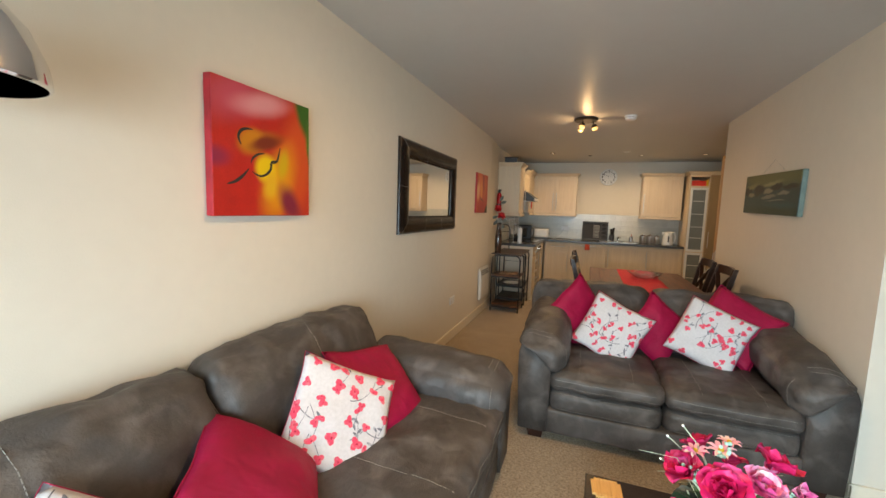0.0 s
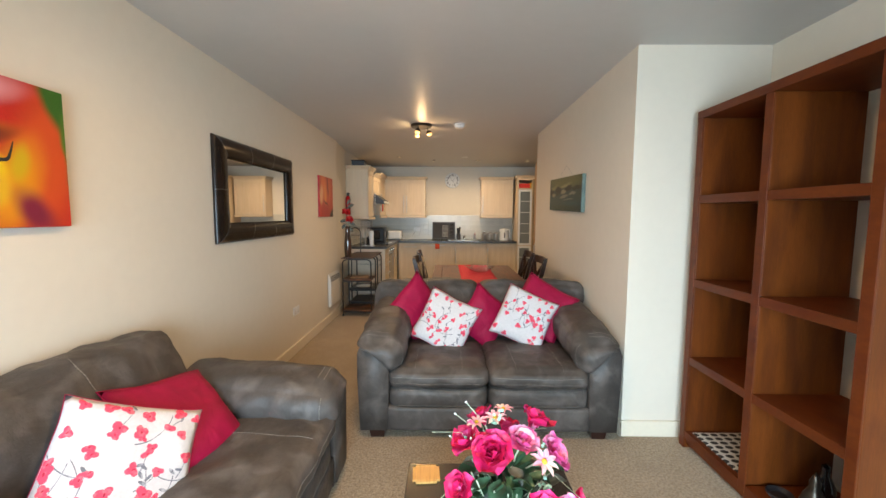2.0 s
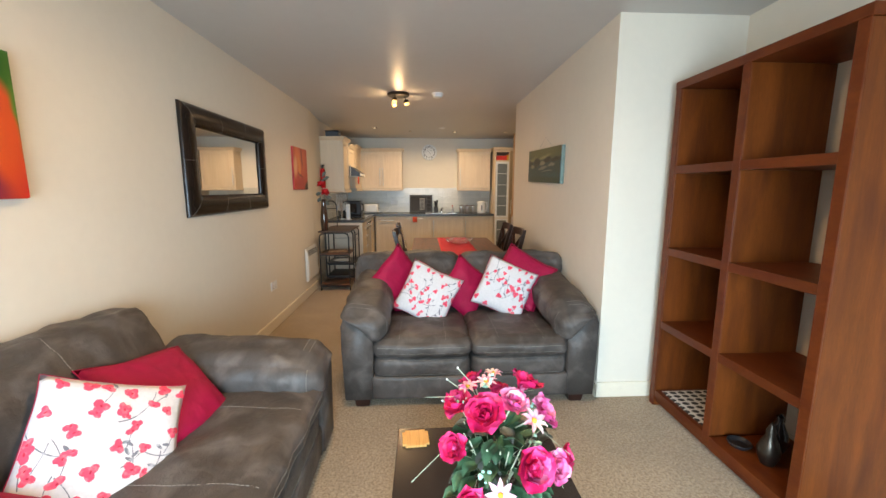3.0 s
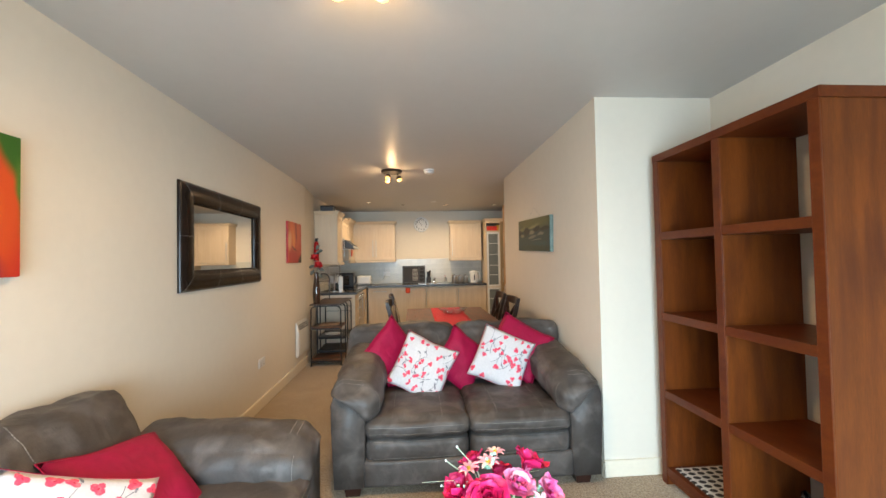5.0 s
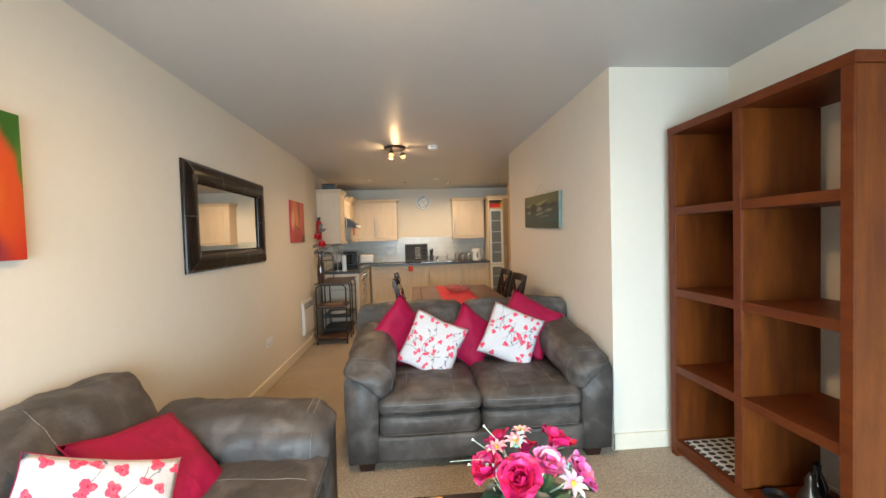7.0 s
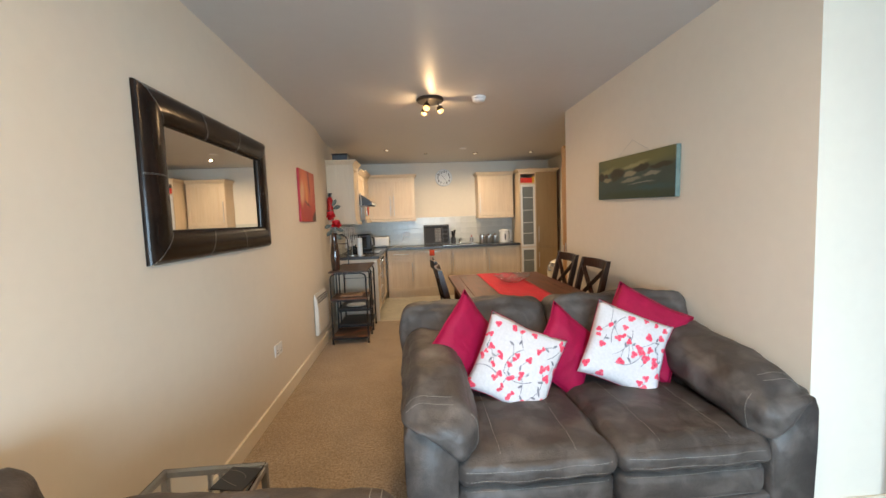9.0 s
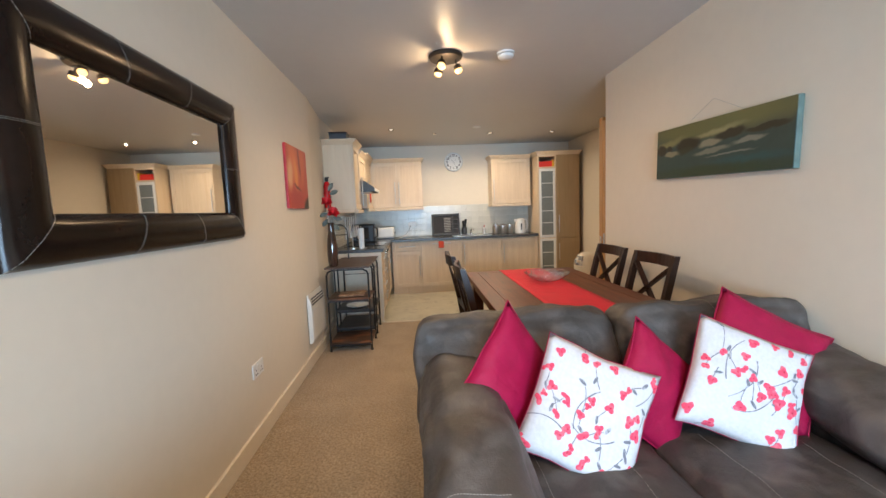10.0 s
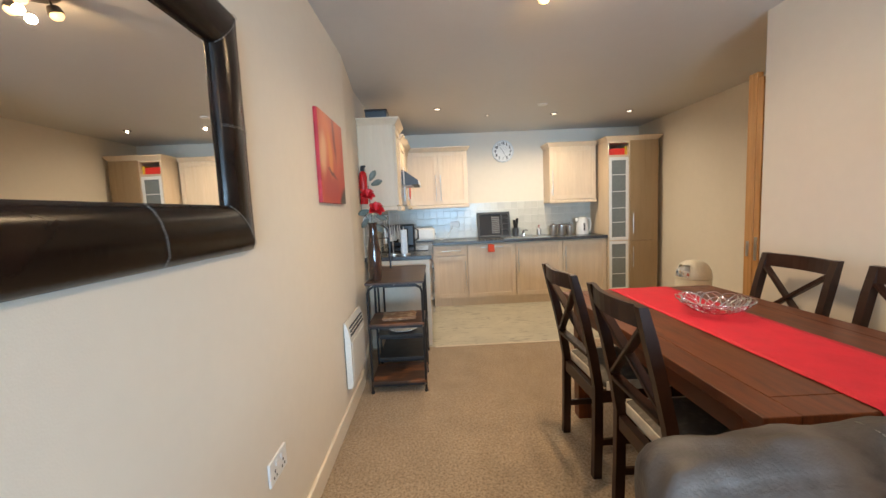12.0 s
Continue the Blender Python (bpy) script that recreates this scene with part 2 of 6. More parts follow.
def embossed(m, scale, strength):
    """Faint overlapping rings pressed into the cloth."""
    n, l, b = shader(m)
    tc, vo, mul, sn, bp = (n.new("ShaderNode" + k) for k in ("TexCoord", "TexVoronoi", "Math", "Math", "Bump"))
    vo.inputs["Scale"].default_value = scale
    mul.operation, sn.operation = "MULTIPLY", "SINE"
    mul.inputs[1].default_value = 15
    bp.inputs["Strength"].default_value, bp.inputs["Distance"].default_value = strength, 0.004
    l.new(tc.outputs["Object"], vo.inputs["Vector"]), l.new(vo.outputs["Distance"], mul.inputs[0]), l.new(mul.outputs[0], sn.inputs[0]), l.new(sn.outputs[0], bp.inputs["Height"])
    last = b.inputs["Normal"].links[0].from_node
    while last.inputs["Normal"].links:
        last = last.inputs["Normal"].links[0].from_node
    l.new(bp.outputs[0], last.inputs["Normal"])


embossed(M["crimson"], 6, 0.16)
M["bulb"] = glowing("lit_bulb", (1.0, 0.62, 0.22), 2.6)
M["downbulb"] = glowing("lit_downlight", (1.0, 0.82, 0.58), 3.5)


def glass(name, color=(1, 1, 1), rough=0.0):
    m = bpy.data.materials.new(name)
    m.use_nodes = True
    b = m.node_tree.nodes["Principled BSDF"]
    b.inputs["Base Color"].default_value, b.inputs["Roughness"].default_value = (*color, 1), rough
    b.inputs["Transmission Weight"].default_value, b.inputs["IOR"].default_value = 1.0, 1.45
    return m


M["glass"] = glass("clear_glass", (0.93, 0.97, 0.96))
M["frost"] = mat("grey_cabinet_glass", (0.19, 0.215, 0.215), 0.12, vary=0.06, scale=3, coat=0.4)
M["mirror"] = mat("mirror_silver", (0.86, 0.85, 0.82), 0.012, 1.0, vary=0.0, fine=0.0)


def paint_layers(name, base, layers, wobble=0.06, rough=0.5, bump=0.15, wave=5):
    """A painted canvas: soft ellipses (u, v, half width, half height, degrees, colour, softness) over a base, in the canvas's own metres."""
    m = mat(name, base, rough, vary=0.08, scale=12, bump=bump, bump_scale=150)
    n, l, b = shader(m)
    last = b.inputs["Base Color"].links[0].from_socket
    tc, no, sub, sc, add = (n.new("ShaderNode" + k) for k in ("TexCoord", "TexNoise", "VectorMath", "VectorMath", "VectorMath"))
    no.inputs["Scale"].default_value = wave
    sub.operation, sc.operation = "SUBTRACT", "SCALE"
    sub.inputs[1].default_value, sc.inputs["Scale"].default_value = (0.5, 0.5, 0.5), wobble
    l.new(tc.outputs["Object"], no.inputs["Vector"]), l.new(no.outputs[1], sub.inputs[0]), l.new(sub.outputs[0], sc.inputs[0])
    l.new(tc.outputs["Object"], add.inputs[0]), l.new(sc.outputs[0], add.inputs[1])
    for u, v, ru, rv, deg, color, soft in layers:
        mp, ln, mr, mx = (n.new("ShaderNode" + k) for k in ("Mapping", "VectorMath", "MapRange", "Mix"))
        mp.vector_type = "TEXTURE"
        mp.inputs["Location"].default_value, mp.inputs["Rotation"].default_value = (u, 0, v), (0, radians(-deg), 0)
        mp.inputs["Scale"].default_value = (ru, 1000, rv)
        ln.operation, mr.interpolation_type, mx.data_type = "LENGTH", "SMOOTHSTEP", "RGBA"
        mr.inputs[1].default_value, mr.inputs[2].default_value, mr.inputs[3].default_value, mr.inputs[4].default_value = 1 - soft, 1 + soft * 0.5, 1, 0
        mx.inputs[7].default_value = (*color, 1)
        l.new(add.outputs[0], mp.inputs[0]), l.new(mp.outputs[0], ln.inputs[0]), l.new(ln.outputs["Value"], mr.inputs[0])
        l.new(mr.outputs[0], mx.inputs[0]), l.new(last, mx.inputs[6])
        last = mx.outputs[2]
    l.new(last, b.inputs["Base Color"])
    return m


M["flower_canvas"] = paint_layers("orange_flower_painting", (0.50, 0.018, 0.012), [
    (-0.16, 0.20, 0.17, 0.09, 20, (0.56, 0.07, 0.11), 0.8), (-0.02, 0.20, 0.16, 0.05, 12, (0.70, 0.28, 0.30), 0.8),
    (0.18, -0.02, 0.12, 0.30, -8, (0.64, 0.075, 0.015), 0.6), (0.07, -0.11, 0.09, 0.19, -20, (0.75, 0.28, 0.01), 0.7),
    (-0.005, -0.055, 0.060, 0.058, -20, (0.82, 0.56, 0.01), 0.45), (0.02, -0.125, 0.04, 0.07, -15, (0.75, 0.42, 0.02), 0.7),
    (0.09, -0.03, 0.035, 0.07, -10, (0.60, 0.38, 0.01), 0.7),
    (-0.02, 0.06, 0.12, 0.035, 15, (0.42, 0.10, 0.01), 0.6), (0.25, 0.22, 0.075, 0.15, 25, (0.03, 0.12, 0.012), 0.4), (0.275, 0.06, 0.03, 0.12, 10, (0.08, 0.19, 0.02), 0.5),
    (0.30, -0.05, 0.04, 0.22, 0, (0.16, 0.17, 0.02), 0.6), (0.13, -0.20, 0.06, 0.10, 35, (0.22, 0.015, 0.04), 0.7),
    (-0.25, -0.03, 0.07, 0.04, 0, (0.30, 0.02, 0.06), 0.7),
    (-0.085, 0.04, 0.075, 0.055, 12, (0.58, 0.21, 0.01), 0.5), (-0.01, 0.045, 0.100, 0.030, 20, (0.20, 0.025, 0.01), 0.6)], 0.035, 0.38)
M["orange_canvas"] = paint_layers("orange_petal_painting", (0.48, 0.05, 0.018), [
    (-0.10, 0.12, 0.13, 0.20, 15, (0.68, 0.16, 0.05), 0.7), (-0.20, 0.02, 0.07, 0.12, 0, (0.72, 0.38, 0.20), 0.7),
    (-0.05, 0.02, 0.05, 0.14, 12, (0.72, 0.26, 0.06), 0.6), (0.12, 0.10, 0.10, 0.18, -12, (0.58, 0.10, 0.03), 0.6),
    (0.05, 0.15, 0.03, 0.16, 8, (0.25, 0.02, 0.01), 0.7), (-0.05, -0.16, 0.20, 0.10, 0, (0.40, 0.03, 0.02), 0.6),
    (0.25, -0.24, 0.16, 0.10, 20, (0.03, 0.035, 0.015), 0.4), (-0.02, -0.07, 0.10, 0.012, -10, (0.12, 0.01, 0.01), 0.7)], 0.08, 0.45)
M["land_canvas"] = paint_layers("green_lake_painting", (0.022, 0.055, 0.050), [
    (0, 0.13, 0.70, 0.085, 0, (0.125, 0.130, 0.045), 0.6), (-0.36, 0.06, 0.16, 0.022, 8, (0.20, 0.20, 0.085), 0.8),
    (0.02, 0.075, 0.20, 0.016, 5, (0.26, 0.26, 0.13), 0.8), (0.0, -0.13, 0.60, 0.035, 0, (0.022, 0.048, 0.024), 0.7),
    (0.25, -0.085, 0.28, 0.020, 0, (0.015, 0.07, 0.075), 0.8), (-0.34, -0.004, 0.075, 0.020, 0, (0.21, 0.20, 0.13), 0.35),
    (-0.01, 0.022, 0.09, 0.022, 4, (0.24, 0.23, 0.16), 0.35), (0.0, -0.020, 0.14, 0.014, 4, (0.18, 0.19, 0.15), 0.4),
    (0.25, 0.005, 0.10, 0.014, 4, (0.20, 0.21, 0.17), 0.4), (0.13, -0.045, 0.16, 0.006, 2, (0.17, 0.19, 0.17), 0.5),
    (-0.44, 0.024, 0.055, 0.034, 0, (0.012, 0.010, 0.005), 0.3), (-0.36, 0.030, 0.030, 0.017, 0, (0.012, 0.010, 0.005), 0.35),
    (-0.19, 0.036, 0.105, 0.042, 3, (0.014, 0.012, 0.005), 0.3), (-0.21, 0.0, 0.07, 0.022, 0, (0.020, 0.028, 0.012), 0.6),
    (0.13, 0.052, 0.105, 0.026, 3, (0.012, 0.012, 0.006), 0.3), (0.35, 0.050, 0.13, 0.018, 4, (0.014, 0.016, 0.008), 0.35)], 0.035, 0.45, wave=13)
M["canvas_side"] = mat("painted_canvas_edge", (0.42, 0.018, 0.03), 0.5, vary=0.2, scale=14)
M["canvas_green"] = mat("green_canvas_edge", (0.13, 0.19, 0.17), 0.5, vary=0.2, scale=14)


def spotted():
    m = mat("black_spotted_mat", (0.70, 0.68, 0.62), 0.6, vary=0.03)
    n, l, b = shader(m)
    src = b.inputs["Base Color"].links[0].from_socket
    tc, mp, v, mr, mx = (n.new("ShaderNode" + k) for k in ("TexCoord", "Mapping", "TexVoronoi", "MapRange", "Mix"))
    mp.inputs["Scale"].default_value = (18, 24, 0)
    v.inputs["Scale"].default_value, v.inputs["Randomness"].default_value = 1.0, 0.0
    mr.inputs[1].default_value, mr.inputs[2].default_value, mr.inputs[3].default_value, mr.inputs[4].default_value = 0.36, 0.40, 1, 0
    mx.data_type = "RGBA"
    mx.inputs[7].default_value = (0.02, 0.018, 0.016, 1)
    l.new(tc.outputs["Object"], mp.inputs[0]), l.new(mp.outputs[0], v.inputs["Vector"]), l.new(v.outputs["Distance"], mr.inputs[0])
    l.new(mr.outputs[0], mx.inputs[0]), l.new(src, mx.inputs[6]), l.new(mx.outputs[2], b.inputs["Base Color"])
    return m


M["spotted"] = spotted()

# ---- mesh tools ----


def box(bm, x0, x1, y0, y1, z0, z1, bevel=0.0, seg=2):
    made = bmesh.ops.create_cube(bm, size=1, matrix=Matrix.Translation(((x0 + x1) / 2, (y0 + y1) / 2, (z0 + z1) / 2)) @ Matrix.Diagonal((abs(x1 - x0), abs(y1 - y0), abs(z1 - z0), 1)))
    if bevel:
        edges = {e for v in made["verts"] for e in v.link_edges}
        bmesh.ops.bevel(bm, geom=list(edges), offset=bevel, segments=seg, affect="EDGES", profile=0.5)
    return bm


def one_box(*a, **k):
    return box(bmesh.new(), *a, **k)


def beam(bm, p, q, w, d, up=(0, 0, 1), bevel=0.003):
    """A bar of section w by d from p to q."""
    p, q = Vector(p), Vector(q)
    z = (q - p).normalized()
    x = Vector(up).cross(z)
    x = x.normalized() if x.length > 1e-4 else Vector((1, 0, 0))
    y = z.cross(x)
    m = Matrix((x, y, z)).transposed().to_4x4()
    m.translation = (p + q) / 2
    made = bmesh.ops.create_cube(bm, size=1, matrix=m @ Matrix.Diagonal((w, d, (q - p).length, 1)))
    if bevel:
        bmesh.ops.bevel(bm, geom=list({e for v in made["verts"] for e in v.link_edges}), offset=bevel, segments=2, affect="EDGES")
    return bm


def tube(bm, pts, r, n=8, closed=False):
    pts = [Vector(p) for p in pts]
    rings, side = [], None
    for i, p in enumerate(pts):
        a = pts[i - 1] if i or closed else p
        b = pts[(i + 1) % len(pts)] if i < len(pts) - 1 or closed else p
        d = (b - a).normalized()
        if side is None:
            side = d.orthogonal().normalized()
        side = (side - d * side.dot(d)).normalized()
        up = d.cross(side)
        rr = r(i / max(1, len(pts) - 1)) if callable(r) else r
        rings.append([bm.verts.new(p + (side * math.cos(2 * math.pi * k / n) + up * math.sin(2 * math.pi * k / n)) * rr) for k in range(n)])
    for i in range(len(rings) - (0 if closed else 1)):
        a, b = rings[i], rings[(i + 1) % len(rings)]
        for k in range(n):
            bm.faces.new((a[k], a[(k + 1) % n], b[(k + 1) % n], b[k]))
    if not closed:
        bm.faces.new(rings[0][::-1]), bm.faces.new(rings[-1])
    return bm


def lathe(bm, profile, n=28, at=(0, 0, 0)):
    """Turns (radius, height) pairs round z."""
    rings = [[bm.verts.new((at[0] + r * math.cos(2 * math.pi * k / n), at[1] + r * math.sin(2 * math.pi * k / n), at[2] + z)) for k in range(n)] for r, z in profile]
    for a, b in zip(rings, rings[1:]):
        for k in range(n):
            bm.faces.new((a[k], a[(k + 1) % n], b[(k + 1) % n], b[k]))
    if profile[0][0] > 1e-4:
        bm.faces.new(rings[0][::-1])
    if profile[-1][0] > 1e-4:
        bm.faces.new(rings[-1])
    bmesh.ops.remove_doubles(bm, verts=[v for r in rings for v in r], dist=1e-5)
    return bm


def soft(x0, x1, y0, y1, z0, z1, r=0.05, cuts=14, puff=(0, 0, 0), crease=0.0, seed=0.0, scale=6.0):
    """A stuffed block with round edges, puffed faces and slight creases."""
    bm = bmesh.new()
    bmesh.ops.create_cube(bm, size=2)
    bmesh.ops.subdivide_edges(bm, edges=bm.edges[:], cuts=cuts, use_grid_fill=True)
    c = Vector(((x0 + x1) / 2, (y0 + y1) / 2, (z0 + z1) / 2))
    h = Vector(((x1 - x0) / 2, (y1 - y0) / 2, (z1 - z0) / 2))
    r = min(r, min(h) * 0.98)
    for v in bm.verts:
        u = v.co.copy()
        p = Vector([u[i] * h[i] for i in range(3)])
        inner = Vector([max(-(h[i] - r), min(h[i] - r, p[i])) for i in range(3)])
        d = p - inner
        p = inner + d.normalized() * r if d.length > 1e-6 else p
        for i in range(3):
            j, k = (i + 1) % 3, (i + 2) % 3
            p[i] += u[i] * puff[i] * max(0, 1 - u[j] ** 2) ** 0.6 * max(0, 1 - u[k] ** 2) ** 0.6
        if crease:
            q = (p + c) * scale + Vector((seed, seed * 2, seed * 3))
            p += d.normalized() * crease * (noise.noise(q) + 0.5 * noise.noise(q * 2.3)) if d.length > 1e-6 else Vector()
        v.co = p + c
    return bm


def part(name, bm, material, parent=None, label="", smooth=False, kind=""):
    """One mesh object from a bmesh under a thing or a part."""
    me = bpy.data.meshes.new(name)
    bmesh.ops.recalc_face_normals(bm, faces=bm.faces[:])
    bm.to_mesh(me)
    bm.free()
    me.materials.append(M[material] if isinstance(material, str) else material)
    if smooth:
        me.shade_smooth()
        if smooth != 2:
            me.set_sharp_from_angle(angle=radians(38))
    ob = new(name, me)
    if parent:
        ob.parent = parent
    return tagged(ob, label=label, kind=kind)


def thing(name, m, label, category, group=""):
    ob = new(name)
    ob.empty_display_size = 0.1
    ob.matrix_basis = m if isinstance(m, Matrix) else Matrix.Translation(m)
    return tagged(ob, label=label, category=category, group=group)


def setting(name, bm, material, label="", smooth=False):
    return tagged(part(name, bm, material, smooth=smooth), label=label, kind="structure")


def share(src, m, parent):
    """Another piece on the same mesh."""
    ob = new(src.name.split(".")[0], src.data)
    ob.parent, ob.matrix_basis = parent, m
    return ob


def snapped(ob, pts, way):
    """The points, laid on the surface of a part along a direction."""
    tree = BVHTree.FromPolygons([v.co for v in ob.data.vertices], [p.vertices for p in ob.data.polygons])
    way = Vector(way).normalized()
    hits = [tree.ray_cast(Vector(p) - way * 0.4, way) for p in pts]
    return [h[0] - way * 0.0008 for h in hits if h[0]]


def stitches(parent, pts, name="stitching", step=0.012, r=0.0009, double=None):
    """Short pale threads along a seam."""
    bm = bmesh.new()
    pts = [Vector(p) for p in pts]
    runs = [pts] + ([[p + Vector(double) for p in pts]] if double else [])
    for run in runs:
        for a, b in zip(run, run[1:]):
            k = max(1, int((b - a).length / step))
            for i in range(k):
                p, q = a.lerp(b, (i + 0.15) / k), a.lerp(b, (i + 0.85) / k)
                beam(bm, p, q, r * 2, r * 2, up=(0.3, 0.5, 0.8), bevel=0)
    return part(name, bm, "stitch", parent, "pale grey seam thread")

# ---- structure ----
setting("floor", one_box(WEST - 0.2, HALL + 0.2, SOUTH - 0.2, 6.52, -0.12, 0.0), "carpet", "beige flecked loop-pile carpet across the living area")
setting("kitchen_floor", one_box(WEST - 0.2, HALL + 0.2, 6.523, NORTH + 0.2, -0.12, 0.003), "vinyl", "pale marble-pattern vinyl floor of the kitchen")
setting("floor_trim", one_box(-0.64, HALL, 6.50, 6.53, 0.0, 0.007, 0.002), "cream_panel", "thin cream threshold strip between carpet and vinyl")
setting("ceiling", one_box(WEST - 0.2, HALL + 0.2, SOUTH - 0.2, NORTH + 0.2, CEIL, CEIL + 0.15), "ceiling", "smooth off-white ceiling with a slight sheen")


def upright(bm, outline, z0, z1):
    """A prism over a floor-plan outline."""
    low, high = [bm.verts.new((x, y, z0)) for x, y in outline], [bm.verts.new((x, y, z1)) for x, y in outline]
    for k in range(len(outline)):
        bm.faces.new((low[k], low[(k + 1) % len(outline)], high[(k + 1) % len(outline)], high[k]))
    bm.faces.new(low[::-1]), bm.faces.new(high)
    return bm


bm = upright(bmesh.new(), [(WEST - 0.3, SOUTH - 0.2), (WEST, SOUTH - 0.2), (WEST, BEND), (RECESS, 6.50), (RECESS, NORTH + 0.2), (WEST - 0.3, NORTH + 0.2)], 0, CEIL)
setting("wall_west", bm, "wall", "long cream painted wall with pictures and mirror")
setting("wall_north", one_box(RECESS, HALL, NORTH, NORTH + 0.2, 0, CEIL), "wall", "cream kitchen end wall behind the cabinets")
setting("wall_east", one_box(HALL, HALL + 0.2, 5.27, NORTH + 0.2, 0, CEIL), "wall", "cream side wall beside the tall kitchen unit")
block = one_box(EAST, HALL + 0.2, 2.68, 5.27, 0, CEIL, 0.0)
setting("wall_pillar", block, "wall", "cream boxed-out wall that ends in a square corner")
ALC = 2.26
setting("wall_alcove", one_box(ALC, HALL + 0.2, SOUTH - 0.2, 2.68, 0, CEIL), "wall", "cream alcove wall behind the bookcase")
bm = box(bmesh.new(), WEST, -1.0, SOUTH - 0.2, SOUTH, 0, CEIL)
box(bm, 1.4, ALC, SOUTH - 0.2, SOUTH, 0, CEIL)
box(bm, -1.0, 1.4, SOUTH - 0.2, SOUTH, 2.30, CEIL)
box(bm, -1.0, 1.4, SOUTH - 0.2, SOUTH, 0, 0.18)
setting("wall_south", bm, "wall", "cream wall round the large window")
bm = bmesh.new()
for x in (-0.97, -0.19, 0.59, 1.37):
    box(bm, x - 0.03, x + 0.03, SOUTH - 0.14, SOUTH - 0.06, 0.18, 2.30)
for z in (0.21, 2.27):
    box(bm, -1.0, 1.4, SOUTH - 0.141, SOUTH - 0.061, z - 0.03, z + 0.03)
win = setting("window_1", bm, "white", "wide white-framed window with three panes")
for x in (-0.58, 0.20, 0.98):
    pane = part("pane", one_box(x - 0.362, x + 0.362, SOUTH - 0.105, SOUTH - 0.097, 0.24, 2.24), "glass", win)
    pane.visible_shadow = False
setting("ground", one_box(-60, 60, -80, SOUTH - 0.3, -3.2, -3.0), "slate", "dark ground far below the window")


def skirting(x0, x1, y0, y1, label="cream gloss skirting board with a rounded top edge"):
    setting("baseboard", one_box(x0, x1, y0, y1, 0, 0.105, 0.005), "trim", label)


skirting(WEST, WEST + 0.018, SOUTH, BEND)
setting("baseboard", upright(bmesh.new(), [(WEST, BEND + 0.001), (WEST + 0.018, BEND + 0.001), (RECESS + 0.018, 6.50), (RECESS, 6.50)], 0, 0.105), "trim", "cream gloss skirting board with a rounded top edge")
skirting(EAST - 0.016, EAST, 2.664, 5.27)
skirting(EAST - 0.016, ALC, 2.664, 2.68)
skirting(ALC - 0.016, ALC, SOUTH, 2.662)
skirting(HALL - 0.016, HALL, 5.4, 8.6)
skirting(EAST, HALL - 0.02, 5.27, 5.286)

door = setting("door_1", one_box(1.478, 2.2, 5.292, 5.336, 0.01, 2.05, 0.003), "oak", "open orange oak door leaf at the end of the wall")
part("door_edge_plate", one_box(1.474, 1.479, 5.304, 5.324, 0.90, 1.05), "steel", door, "steel latch plate")
setting("door_frame", one_box(1.478, 1.52, 5.342, 5.41, 0.0, 2.09, 0.004), "oak", "orange oak door lining beside the open leaf")
part("strike_plate", one_box(1.474, 1.479, 5.37, 5.39, 0.92, 1.02), "steel", bpy.data.objects["door_frame"], "steel strike plate")


